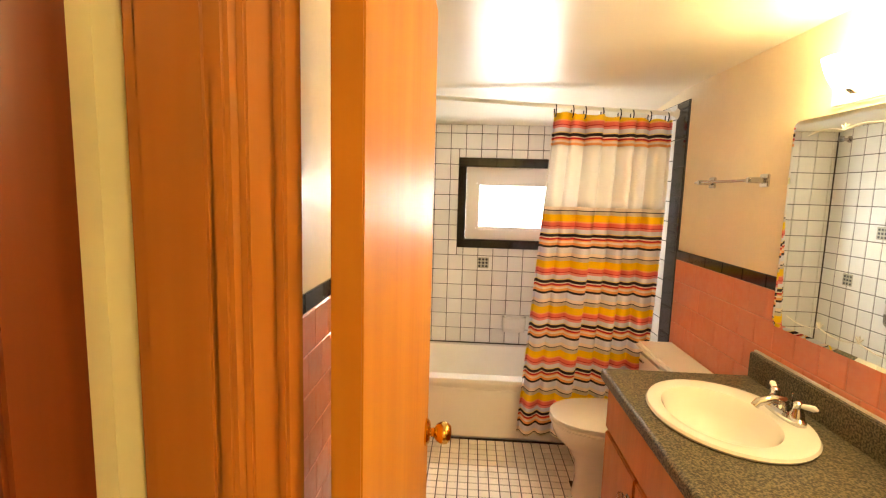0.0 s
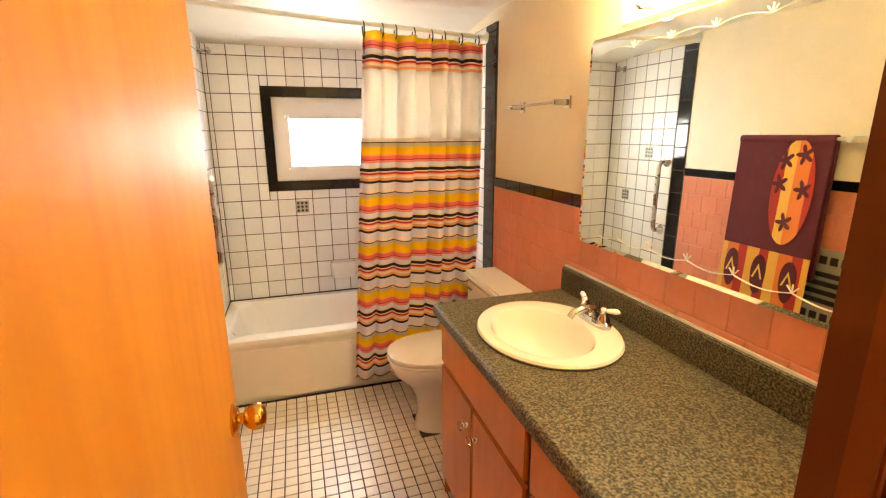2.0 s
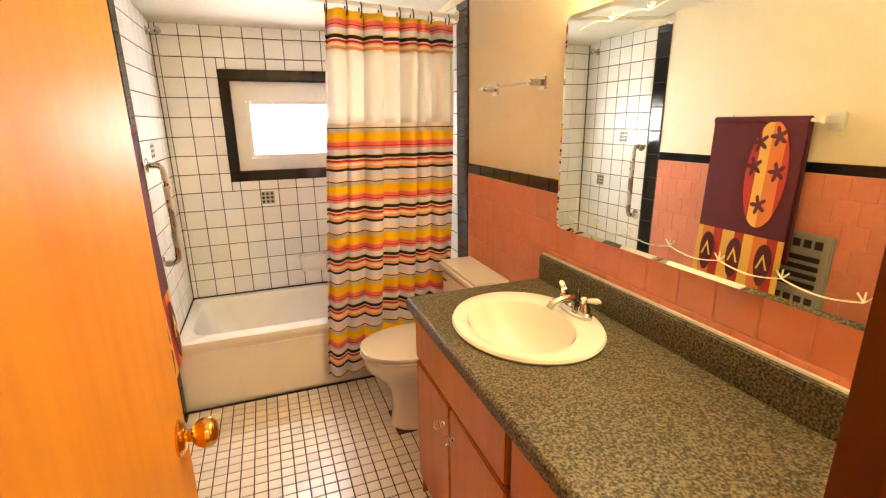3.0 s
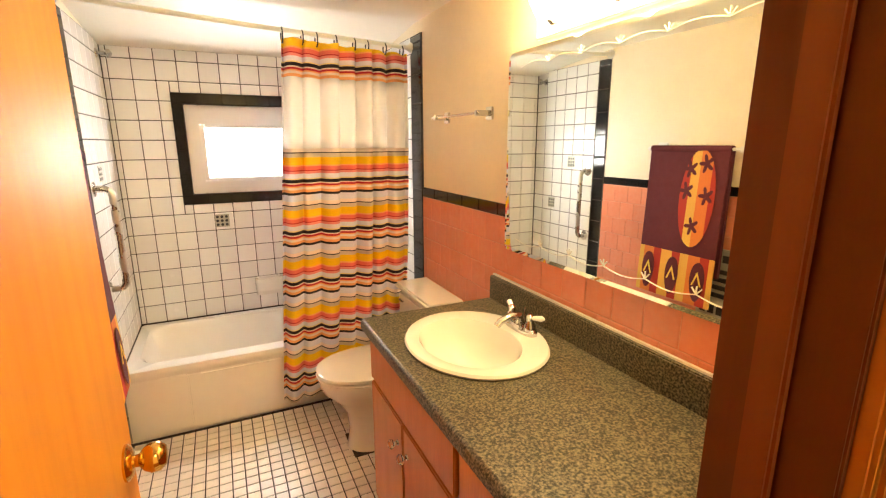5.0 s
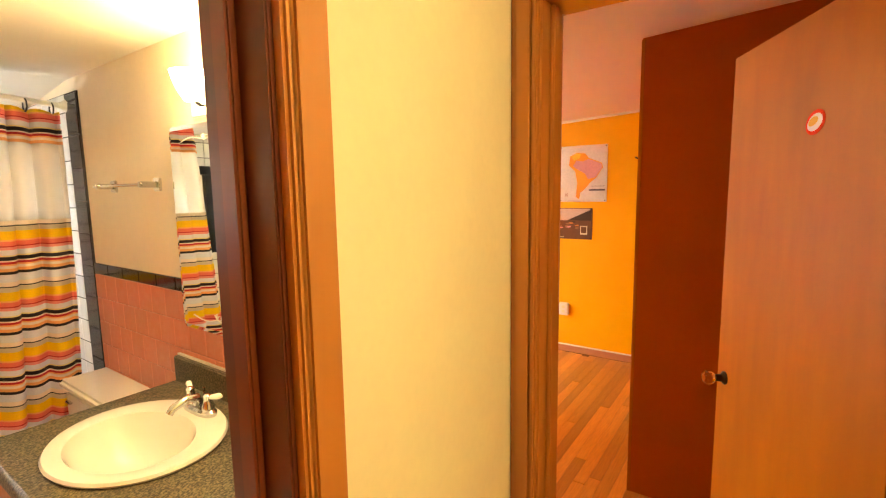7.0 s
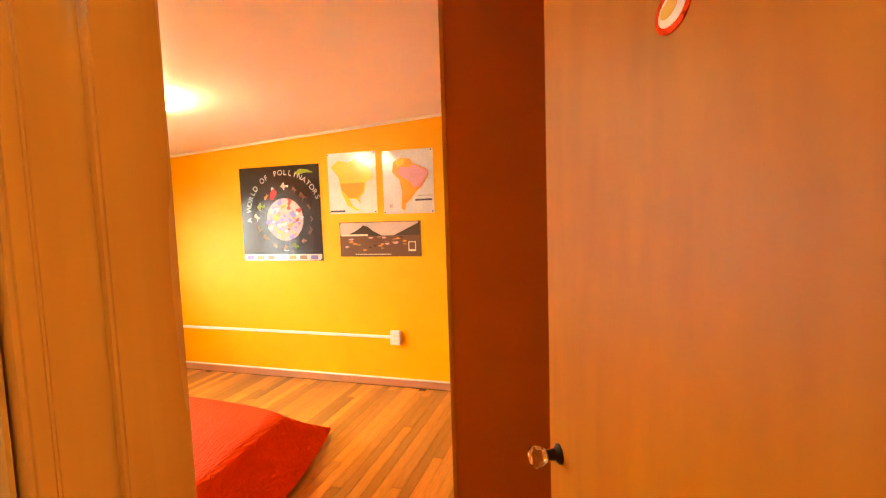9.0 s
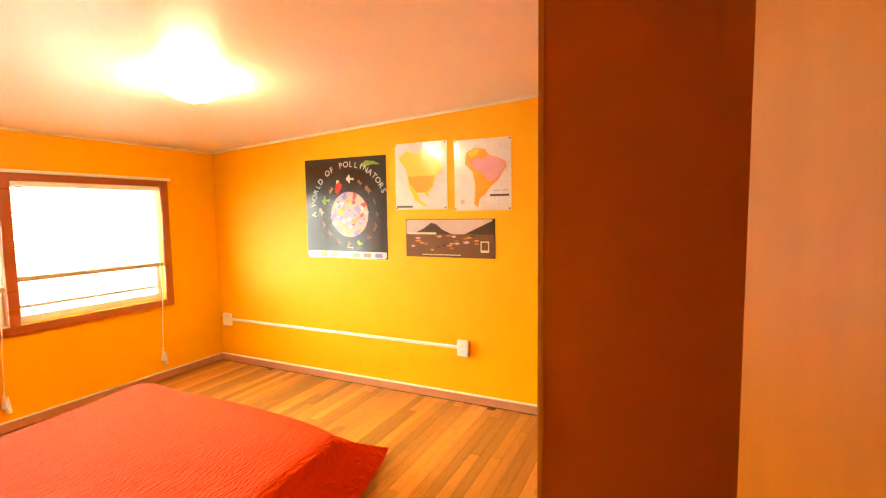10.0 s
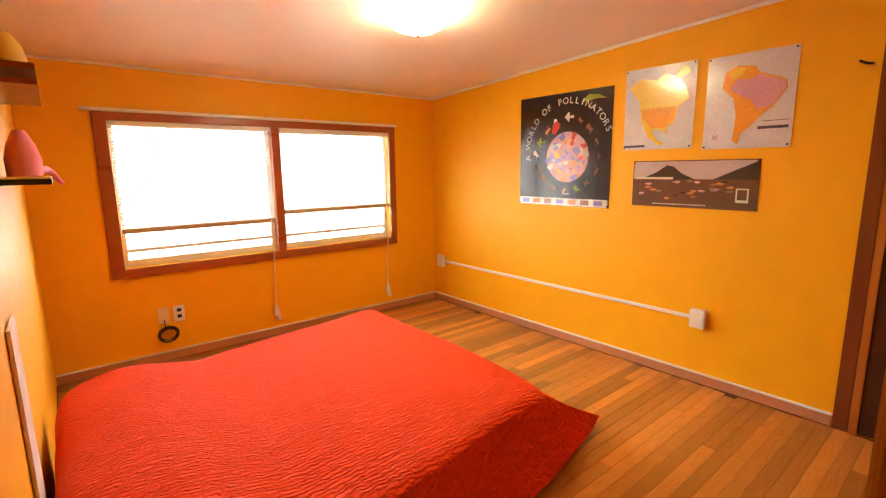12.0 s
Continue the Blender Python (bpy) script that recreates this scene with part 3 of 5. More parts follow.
for k in range(8):
    x = 0.86 + 0.085 * k + 0.01 * math.sin(k * 2.1)
    part("ring", tube(bmesh.new(), arc((x, 2.735, 1.945 + 0.045 * (1.48 - x)), 0.026 + 0.014 * (1.48 - x), 0, 360, 16, "yz"), 0.0032, 6, False), "black", curtain, "black plastic curtain ring", True)

# ---- toilet ----
toilet = thing("toilet", "almond porcelain toilet with a closed lid", "toilet")
ty = 2.31
bm = bmesh.new()
rings(bm, [oval(1.14, ty, z, rx, ry, 36, 2.4) for z, rx, ry in ((0.0, 0.165, 0.105), (0.02, 0.16, 0.10), (0.10, 0.15, 0.095), (0.20, 0.165, 0.102), (0.27, 0.21, 0.13), (0.33, 0.27, 0.17), (0.375, 0.285, 0.185), (0.395, 0.283, 0.183))])
bw = part("bowl", bm, "porcelain", toilet, "", True)
for nm, z0, z1, rx in (("seat", 0.397, 0.413, 0.290), ("lid", 0.415, 0.437, 0.288)):
    bm = bmesh.new()
    rings(bm, [oval(1.135, ty, z0, rx - 0.008, 0.182, 40, 2.2), oval(1.135, ty, z0 + 0.004, rx, 0.19, 40, 2.2), oval(1.135, ty, z1 - 0.005, rx, 0.19, 40, 2.2), oval(1.135, ty, z1, rx - 0.012, 0.178, 40, 2.2)])
    part(nm, bm, "porcelain", toilet, "", True)
part("tank", boxes((1.335, 1.508, ty - 0.215, ty + 0.215, 0.40, 0.715), bevel=0.02), "porcelain", toilet, "", True)
part("tank_lid", boxes((1.32, 1.512, ty - 0.228, ty + 0.228, 0.715, 0.752), bevel=0.012), "porcelain", toilet, "", True)
part("flush_lever", boxes((1.318, 1.334, ty + 0.12, ty + 0.17, 0.66, 0.672), bevel=0.004), "chrome", toilet)
part("caulk", boxes((0.985, 1.30, ty - 0.10, ty + 0.10, 0.0, 0.006)), "grout", toilet)

# ---- vanity ----
CT = 0.845
VY0, VY1 = 0.552, 1.84


def cab_door(parent, y0, y1, z0, z1, name="door"):
    d = part(name, boxes((0.972, 0.988, y0, y1, z0, z1), bevel=0.004), "vanity", parent)
    return d


def crystal_knob(parent, y, z):
    m = Matrix.Translation((0.972, y, z)) @ Matrix.Rotation(radians(-90), 4, "Y")
    k = part("knob", lathe(bmesh.new(), m, [(0.005, 0.006), (0.006, 0.012), (0.015, 0.018), (0.0165, 0.026), (0.010, 0.033), (0.002, 0.034)], 8), "crystal", parent, "clear acrylic knob")
    part("knob_base", lathe(bmesh.new(), m, [(0.010, 0), (0.009, 0.004), (0.005, 0.006)], 14), "chrome", k, "", True)


sink_unit = thing("vanity_cabinet", "stained maple sink cabinet with two flat doors", "vanity cabinet")
part("body", boxes((0.99, 1.51, 1.128, VY1 - 0.012, 0.09, 0.69), (0.99, 1.005, 1.128, VY1 - 0.012, 0.69, 0.805), (1.05, 1.51, 1.128, VY1 - 0.012, 0.0, 0.09)), "vanity_dark", sink_unit, "dark cabinet frame")
part("end_panel", boxes((0.985, 1.51, VY1 - 0.011, VY1 - 0.002, 0.0, 0.805)), "vanity", sink_unit)
part("false_front", boxes((0.972, 0.988, 1.14, 1.83, 0.615, 0.80), bevel=0.004), "vanity", sink_unit)
d1 = cab_door(sink_unit, 1.507, 1.83, 0.10, 0.60)
crystal_knob(d1, 1.545, 0.515)
d2 = cab_door(sink_unit, 1.14, 1.495, 0.10, 0.60)
crystal_knob(d2, 1.462, 0.515)
drawer_unit = thing("drawer_cabinet", "stained maple drawer cabinet beside the sink cabinet", "cabinet")
part("body", boxes((0.99, 1.51, VY0, 1.126, 0.09, 0.805), (1.05, 1.51, VY0, 1.126, 0.0, 0.09)), "vanity_dark", drawer_unit, "dark cabinet frame")
for z0, z1 in ((0.615, 0.80), (0.37, 0.60), (0.10, 0.355)):
    d = cab_door(drawer_unit, 0.60, 1.115, z0, z1, "drawer")
    crystal_knob(d, 0.86, (z0 + z1) / 2)

SX, SY = 1.218, 1.478
top = thing("countertop", "speckled dark green laminate countertop with backsplash", "countertop")
bm = bmesh.new()
n = 48


def rect_pt(a, x0, x1, y0, y1):
    c, s = math.cos(a), math.sin(a)
    t = min(((x1 - SX) if c > 0 else (x0 - SX)) / c if abs(c) > 1e-6 else 9, ((y1 - SY) if s > 0 else (y0 - SY)) / s if abs(s) > 1e-6 else 9)
    return SX + t * c, SY + t * s


angs = sorted([2 * math.pi * i / n for i in range(n)])
corners = [math.atan2(y - SY, x - SX) % (2 * math.pi) for x in (0.955, 1.508) for y in (VY0, VY1)]
for c in corners:
    k = min(range(n), key=lambda i: abs(angs[i] - c))
    angs[k] = c
outer = [rect_pt(a_, 0.955, 1.508, VY0, VY1) for a_ in angs]
inner = [(SX + 0.19 * math.cos(a_), SY + 0.23 * math.sin(a_)) for a_ in angs]
vo = [bm.verts.new((x, y, CT)) for x, y in outer]
vi = [bm.verts.new((x, y, CT)) for x, y in inner]
vb = [bm.verts.new((x, y, CT - 0.036)) for x, y in inner]
for i in range(n):
    j = (i + 1) % n
    bm.faces.new((vo[i], vo[j], vi[j], vi[i]))
    bm.faces.new((vi[i], vi[j], vb[j], vb[i]))
bmesh.ops.recalc_face_normals(bm, faces=bm.faces)
part("surface", bm, "laminate", top)
bm = bmesh.new()
rings(bm, [[(0.955, y, CT), (0.948, y, CT - 0.003), (0.943, y, CT - 0.012), (0.943, y, CT - 0.036), (0.955, y, CT - 0.036)] for y in (VY0, VY1)])
part("front_edge", bm, "laminate", top, "", True)
part("end_edge", boxes((0.955, 1.508, VY1 - 0.0005, VY1 + 0.004, CT - 0.036, CT - 0.0005)), "laminate", top)
part("backsplash", boxes((1.489, 1.509, VY0, VY1, CT - 0.002, CT + 0.098), bevel=0.004), "laminate", top)
part("caulk", boxes((1.505, 1.5145, VY0, VY1, CT + 0.096, CT + 0.104)), "porcelain", top, "pale caulk line")

sink = thing("sink", "oval almond drop-in porcelain sink", "sink")
bm = bmesh.new()
prof = [(0.216, 0.256, 0.001), (0.22, 0.26, 0.008), (0.215, 0.255, 0.015), (0.196, 0.236, 0.017)]
loops = [oval(SX, SY, CT + h, rx, ry, 56) for rx, ry, h in prof]
for rx, ry, h, dx in ((0.152, 0.198, 0.012, -0.022), (0.145, 0.19, 0.0, -0.022), (0.128, 0.17, -0.05, -0.02), (0.095, 0.13, -0.10, -0.012), (0.05, 0.065, -0.128, 0.0), (0.022, 0.022, -0.132, 0.005)):
    loops.append(oval(SX + dx, SY, CT + h, rx, ry, 56))
rings(bm, loops, cap0=False)
part("bowl", bm, "porcelain", sink, "", True)
part("drain", lathe(bmesh.new(), Matrix.Translation((SX + 0.005, SY, CT - 0.133)), [(0.024, 0), (0.024, 0.003), (0.016, 0.004), (0.006, 0.002)]), "chrome", sink, "", True)

FX, FY, FZ = 1.392, SY, CT + 0.0165
faucet = thing("faucet", "chrome faucet with white porcelain lever handles", "faucet")
bm = bmesh.new()
rings(bm, [oval(FX, FY, FZ + h, rx, ry, 32, 2.6) for h, rx, ry in ((0, 0.027, 0.082), (0.012, 0.027, 0.082), (0.02, 0.02, 0.074))])
part("base", bm, "chrome", faucet, "", True)
part("spout", tube(bmesh.new(), [(FX, FY, FZ + 0.015), (FX - 0.01, FY, FZ + 0.045), (FX - 0.04, FY, FZ + 0.05), (FX - 0.08, FY, FZ + 0.038), (FX - 0.092, FY, FZ + 0.024)], [0.017, 0.016, 0.013, 0.012, 0.011], 14), "chrome", faucet, "", True)
part("lift_rod", tube(bmesh.new(), [(FX + 0.018, FY, FZ + 0.01), (FX + 0.018, FY, FZ + 0.07)], [0.003, 0.003], 8), "chrome", faucet)
for sgn in (-1, 1):
    hy = FY + sgn * 0.052
    part("valve", lathe(bmesh.new(), Matrix.Translation((FX, hy, FZ + 0.012)), [(0.02, 0), (0.019, 0.018), (0.014, 0.028), (0.012, 0.04), (0.013, 0.05), (0.006, 0.056)], 20), "chrome", faucet, "", True)
    part("handle", tube(bmesh.new(), [(FX + 0.002, hy, FZ + 0.055), (FX + 0.01, hy + sgn * 0.022, FZ + 0.06), (FX + 0.016, hy + sgn * 0.04, FZ + 0.064), (FX + 0.018, hy + sgn * 0.05, FZ + 0.065)], [0.006, 0.0085, 0.0095, 0.004], 12), "tub", faucet, "white porcelain lever", True)

# ---- mirror and vanity light ----
mirror = thing("mirror", "frameless wall mirror with a pale etched vine border", "mirror")
MY0, MY1, MZ0, MZ1 = 0.70, 1.748, 1.072, 1.775
bm = bmesh.new()


def mloop(x, inset, r=0.025):
    return [(x, p[0], p[1]) for p in [(q[0], q[1]) for q in rrect(MY0 + inset, MY1 - inset, MZ0 + inset, MZ1 - inset, 0, max(r - inset, 0.006))]]


rings(bm, [mloop(1.520, 0), mloop(1.508, 0), mloop(1.505, 0.014)])
part("plate", bm, "mirror", mirror)
for zz, sg in ((1.72, -1), (1.125, 1)):
    bm = bmesh.new()
    for k in range(6):
        y0 = 0.80 + k * 0.145
        tube(bm, [(1.5043, y0 + 0.145 * i / 8, zz - sg * 0.012 * math.sin(math.pi * i / 8)) for i in range(9)], 0.0016, 4)
        for da in (50, 90, 130):
            tube(bm, [(1.5043, y0, zz), (1.5043, y0 + 0.02 * math.cos(radians(da)), zz + 0.02 * math.sin(radians(da)))], 0.0016, 4)
    part("etched_border", bm, "etch", mirror, "pale etched vine line")

# it stands out a little from the wall at its far end
mirror.matrix_world = Matrix.Translation((1.505, MY0, 0)) @ Matrix.Rotation(radians(0.6), 4, "Z") @ Matrix.Translation((-1.505, -MY0, 0))

lamp = thing("vanity_light", "chrome bath light bar with glowing frosted glass shades", "light")
part("back_plate", boxes((1.512, 1.525, 0.84, 1.62, 1.795, 1.865), bevel=0.006), "white", lamp)
for y in (1.49, 1.23, 0.97):
    arm = part("arm", tube(bmesh.new(), [(1.512, y, 1.83), (1.475, y, 1.822), (1.457, y, 1.838)], 0.009, 10), "chrome", lamp, "", True)
    part("shade", lathe(bmesh.new(), Matrix.Translation((1.452, y, 1.828)), [(0.022, 0), (0.034, 0.02), (0.048, 0.05), (0.058, 0.085), (0.05, 0.086), (0.03, 0.04)], 24), "bulb", lamp, "glowing frosted glass shade", True)

# ---- bars, towel, heater, soap dish ----
bar = thing("towel_bar", "small chrome towel bar on the cream wall", "towel bar")
part("rail", tube(bmesh.new(), [(1.466, 1.90, 1.585), (1.466, 2.345, 1.585)], 0.006, 10), "chrome", bar, "", True)
for y in (1.915, 2.30):
    part("bracket", boxes((1.515, 1.526, y - 0.025, y + 0.025, 1.56, 1.61), (1.455, 1.517, y - 0.01, y + 0.01, 1.574, 1.596), bevel=0.003), "chrome", bar, "", True)

grab = thing("grab_bar", "brushed steel grab bar on the tub wall", "grab bar")
gy = 2.88
GT, GB = 1.27, 0.79
part("rail", tube(bmesh.new(), [(0.004, gy, GT), (0.035, gy, GT), *arc((0.035, gy, GT - 0.035), 0.035, 90, 0, 6)[1:], (0.07, gy, GB + 0.06), *arc((0.035, gy, GB + 0.035), 0.035, 0, -90, 6)[1:], (0.004, gy, GB)], 0.016, 14), "steel", grab, "", True)
for z in (GT, GB):
    part("flange", lathe(bmesh.new(), Matrix.Translation((0.0005, gy, z)) @ Matrix.Rotation(radians(90), 4, "Y"), [(0.036, 0), (0.034, 0.006), (0.018, 0.01)]), "steel", grab, "", True)

tbar = thing("towel_bar", "white plastic towel bar above pink tile", "towel bar")
part("rail", tube(bmesh.new(), [(0.105, 1.70, 1.435), (0.105, 2.28, 1.435)], 0.009, 10), "white", tbar, "", True)
for y in (1.72, 2.26):
    part("bracket", boxes((0.0, 0.012, y - 0.035, y + 0.035, 1.39, 1.47), (0.008, 0.115, y - 0.014, y + 0.014, 1.42, 1.45), bevel=0.004), "white", tbar)

towel = thing("beach_towel", "plum beach towel with orange floral and sandal prints", "towel")


def towel_sheet(z0, z1, y0, y1, off=0.0):
    bm = bmesh.new()
    loops = []
    for k in range(9):
        z = z0 + (z1 - z0) * k / 8
        f = (1.44 - z) * 0.03
        loops.append([(0.075 + f + off + 0.006 * math.sin(6 * y + 3 * z), y, z) for y in [y0 + (y1 - y0) * i / 12 for i in range(13)]] + [(0.067 + f + 0.006 * math.sin(6 * y + 3 * z), y, z) for y in [y1 - (y1 - y0) * i / 12 for i in range(13)]])
    return rings(bm, loops)


part("upper_cloth", towel_sheet(0.86, 1.45, 1.845, 2.325), "plum", towel, "dark plum terry", True)
part("lower_band", towel_sheet(0.585, 0.86, 1.845, 2.325), "terry", towel, "orange and red striped band", True)
part("back_fold", boxes((0.03, 0.05, 1.85, 2.32, 0.75, 1.44)), "plum", towel)
part("top_fold", tube(bmesh.new(), [(0.06, 1.845, 1.435), (0.06, 2.325, 1.435)], 0.02, 12), "plum", towel, "", True)


def towel_shape(name, pts, mat, lab="", lift=0.002):
    """A print on the towel; the cloth hangs a little outwards below."""
    bm = bmesh.new()
    surf = lambda y, z: 0.077 + (1.44 - z) * 0.03 + 0.006 * math.sin(6 * y + 3 * z)
    rings(bm, [[(surf(y, z) + l, y, z) for y, z in pts] for l in (lift, lift + 0.0015)])
    return part(name, bm, mat, towel, lab)


towel_shape("oval_print", [(1.995 + 0.105 * math.cos(a_), 1.17 + 0.265 * math.sin(a_)) for a_ in [2 * math.pi * i / 32 for i in range(32)]], "terry", "orange striped oval")
for fy, fz in ((1.96, 1.36), (2.05, 1.33), (1.94, 1.19), (2.06, 1.21), (2.0, 1.02)):
    towel_shape("flower_print", [(fy + (0.03 + 0.015 * math.cos(5 * a_)) * math.cos(a_), fz + (0.035 + 0.017 * math.cos(5 * a_)) * math.sin(a_)) for a_ in [2 * math.pi * i / 40 for i in range(40)]], "plum", "plum flower", 0.0045)
for fy in (1.925, 2.085, 2.25):
    towel_shape("sandal_print", [(fy + 0.042 * math.cos(a_) * (1 + 0.15 * math.sin(a_)), 0.72 + 0.11 * math.sin(a_)) for a_ in [2 * math.pi * i / 28 for i in range(28)]], "plum", "plum sandal")
    towel_shape("strap_print", [(fy - 0.03, 0.70), (fy, 0.78), (fy + 0.03, 0.70), (fy + 0.02, 0.70), (fy, 0.757), (fy - 0.02, 0.70)], "yellow", "yellow strap", 0.0045)

towel.location = (0.045, -0.075, 0.0)

heat = thing("wall_heater", "grey metal wall heater with slotted grille", "heater")
part("cover", boxes((0.0, 0.03, 1.66, 1.96, 0.50, 0.90), bevel=0.006), "heater", heat)
for k in range(5):
    part("slot", boxes((0.028, 0.0315, 1.70 + k * 0.05, 1.735 + k * 0.05, 0.83, 0.87)), "black", heat)
    part("slot", boxes((0.028, 0.0315, 1.70 + k * 0.05, 1.735 + k * 0.05, 0.53, 0.58)), "black", heat)
for k in range(4):
    part("louvre", boxes((0.03, 0.04, 1.70, 1.92, 0.63 + k * 0.045, 0.655 + k * 0.045), bevel=0.003), "black", heat)
heat.location = (0, -0.04, 0.0)

soap = solo("soap_dish", bmesh.new(), "tub", "white ceramic soap dish on the tiled wall", "soap dish")
bm = bmesh.new()
rings(bm, [rrect(0.68, 0.84, 3.445, 3.502, 0.49, 0.02), rrect(0.675, 0.845, 3.43, 3.502, 0.52, 0.025), rrect(0.672, 0.848, 3.425, 3.502, 0.60, 0.02), rrect(0.68, 0.84, 3.435, 3.502, 0.605, 0.02), rrect(0.70, 0.82, 3.45, 3.50, 0.585, 0.015)])
bm.to_mesh(soap.data)
bm.free()
soap.data.materials.clear()
soap.data.materials.append(M["tub"])

# ---- bedroom window and blinds ----
bwin = thing("window_2", "wide two-light window with dark wooden casing", "window", kind="structure")
part("casing", boxes((2.175, 2.25, 4.152, 4.1735, 0.64, 1.73), bevel=0.004), "casing_red", bwin)
part("casing", boxes((4.385, 4.45, 4.152, 4.1735, 0.64, 1.73), bevel=0.004), "casing_red", bwin)
part("casing", boxes((2.25, 4.385, 4.152, 4.1735, 1.68, 1.73), bevel=0.004), "casing_red", bwin)
part("sill", boxes((2.25, 4.385, 4.14, 4.1735, 0.64, 0.70), bevel=0.006), "casing_red", bwin)
part("mullion", boxes((3.30, 3.36, 4.155, 4.26, 0.70, 1.68), bevel=0.004), "casing_red", bwin)
part("head_ledge", boxes((2.12, 4.47, 4.135, 4.1735, 1.731, 1.752), bevel=0.004), "white", bwin, "pale ledge above the casing")
for x0, x1 in ((2.25, 3.30), (3.36, 4.385)):
    s = part("sash", boxes((x0, x0 + 0.035, 4.225, 4.26, 0.70, 1.68), (x1 - 0.035, x1, 4.225, 4.26, 0.70, 1.68), (x0 + 0.035, x1 - 0.035, 4.225, 4.26, 0.70, 0.75), (x0 + 0.035, x1 - 0.035, 4.225, 4.26, 0.80, 0.825), (x0 + 0.035, x1 - 0.035, 4.225, 4.26, 1.64, 1.68), bevel=0.003), "vinyl", bwin, "white vinyl sash")
    p = part("pane", boxes((x0 + 0.035, x1 - 0.035, 4.245, 4.249, 0.75, 1.64)), "pane", s, "bright glass")
    p.visible_shadow = False
structure("backdrop_bedroom", boxes((1.2, 5.4, 5.0, 5.02, 0.0, 2.8)), glow("bright_distance", (0.93, 0.96, 1.0), 9), "bright overcast distance outside", "backdrop")

for x0, x1, zb in ((2.262, 3.292, 0.945), (3.368, 4.378, 1.0)):
    bl = thing("window_blind", "white horizontal blind partly lowered with tan bottom rail", "blind", "bedroom blinds")
    part("head_rail", boxes((x0, x1, 4.165, 4.20, 1.645, 1.678), bevel=0.003), "vinyl", bl)
    part("bottom_rail", boxes((x0, x1, 4.160, 4.196, zb - 0.008, zb + 0.026), bevel=0.004), "rail", bl, "tan wooden bottom rail")
    mesh = None
    z = zb + 0.034
    while z < 1.64:
        if mesh is None:
            bm = bmesh.new()
            L = (x1 - x0) / 2
            rings(bm, [[(x, -0.0125, -0.007), (x, 0.0, 0.0006), (x, 0.0125, 0.0055), (x, 0.0, 0.0014), ] for x in (-L, L)])
            sl = part("slat", bm, "blind", bl)
            mesh = sl.data
        else:
            sl = new("slat", mesh)
            sl.parent = bl
        sl.location = ((x0 + x1) / 2, 4.182, z)
        z += 0.0195
    for x in (x0 + 0.12, x1 - 0.12):
        part("ladder_cord", tube(bmesh.new(), [(x, 4.169, zb), (x, 4.169, 1.65)], 0.001, 4), "white", bl)
    cx = x1 - 0.045
    part("pull_cord", tube(bmesh.new(), [(cx, 4.158, 1.65), (cx, 4.135, 0.72), (cx - 0.006, 4.15, 0.45), (cx - 0.01, 4.155, 0.26)], 0.0038, 6), "white", bl)
    for dx, z0 in ((-0.012, 0.17), (0.006, 0.13)):
        part("tassel", lathe(bmesh.new(), Matrix.Translation((cx + dx, 4.155, z0)), [(0.018, 0), (0.019, 0.012), (0.010, 0.06), (0.005, 0.11)], 12), "white", bl, "", True)
    part("tilt_wand", tube(bmesh.new(), [(x0 + 0.09, 4.16, 1.64), (x0 + 0.10, 4.15, 1.0)], 0.004, 6), "crystal", bl)

# ---- posters ----
WX = 4.926


class Board:
    """A sheet pinned to the east wall; u runs to the right, v up, from its middle."""

    def __init__(self, name, label, y0, y1, z0, z1, mat, cat="poster"):
        self.y, self.z, self.w, self.h = (y0 + y1) / 2, (z0 + z1) / 2, y1 - y0, z1 - z0
        bm = bmesh.new()
        cols = 10
        lo = []
        for i in range(cols + 1):
            y = y0 + (y1 - y0) * i / cols
            x = WX - 0.003 - 0.004 * math.sin(math.pi * i / cols)
            lo.append([(x - 0.0015, y, z0), (x, y, z0), (x, y, z1), (x - 0.0015, y, z1)])
        rings(bm, lo)
        self.ob = solo(name, bm, mat, label, cat)
        self.layer = 0.0095
        for u, v in ((-1, 1), (1, 1), (-1, -1), (1, -1)):
            self.shape("pin", [(u * (self.w / 2 - 0.012) + 0.006 * math.cos(k), v * (self.h / 2 - 0.012) + 0.006 * math.sin(k)) for k in (0, 1, 2, 3, 4, 5)], "iron", lift=0.003)

    def shape(self, name, pts, mat, label="", lift=0.0):
        bm = bmesh.new()
        rings(bm, [[(WX - self.layer - lift - e, self.y - u, self.z + v) for u, v in pts] for e in (0, 0.0006)])
        return part(name, bm, mat, self.ob, label)

    def rect(self, name, u0, u1, v0, v1, mat, label="", lift=0.0):
        return self.shape(name, [(u0, v0), (u1, v0), (u1, v1), (u0, v1)], mat, label, lift)

    def letter(self, ch, u, v, size, turn, mat):
        c = bpy.data.curves.new("letter", "FONT")
        c.body, c.size, c.align_x, c.extrude = ch, size, "CENTER", 0.0004
        t = bpy.data.objects.new("letter", c)
        scene.collection.objects.link(t)
        me = bpy.data.meshes.new_from_object(t.evaluated_get(bpy.context.evaluated_depsgraph_get()))
        bpy.data.objects.remove(t)
        me.materials.clear()
        me.materials.append(M[mat])
        o = new("letter", me)
        o.parent = self.ob
        o.matrix_local = Matrix.Translation((WX - self.layer - 0.002, self.y - u, self.z + v)) @ Matrix.Rotation(radians(-90), 4, "Z") @ Matrix.Rotation(radians(90), 4, "X") @ Matrix.Rotation(radians(turn), 4, "Z")
        return o


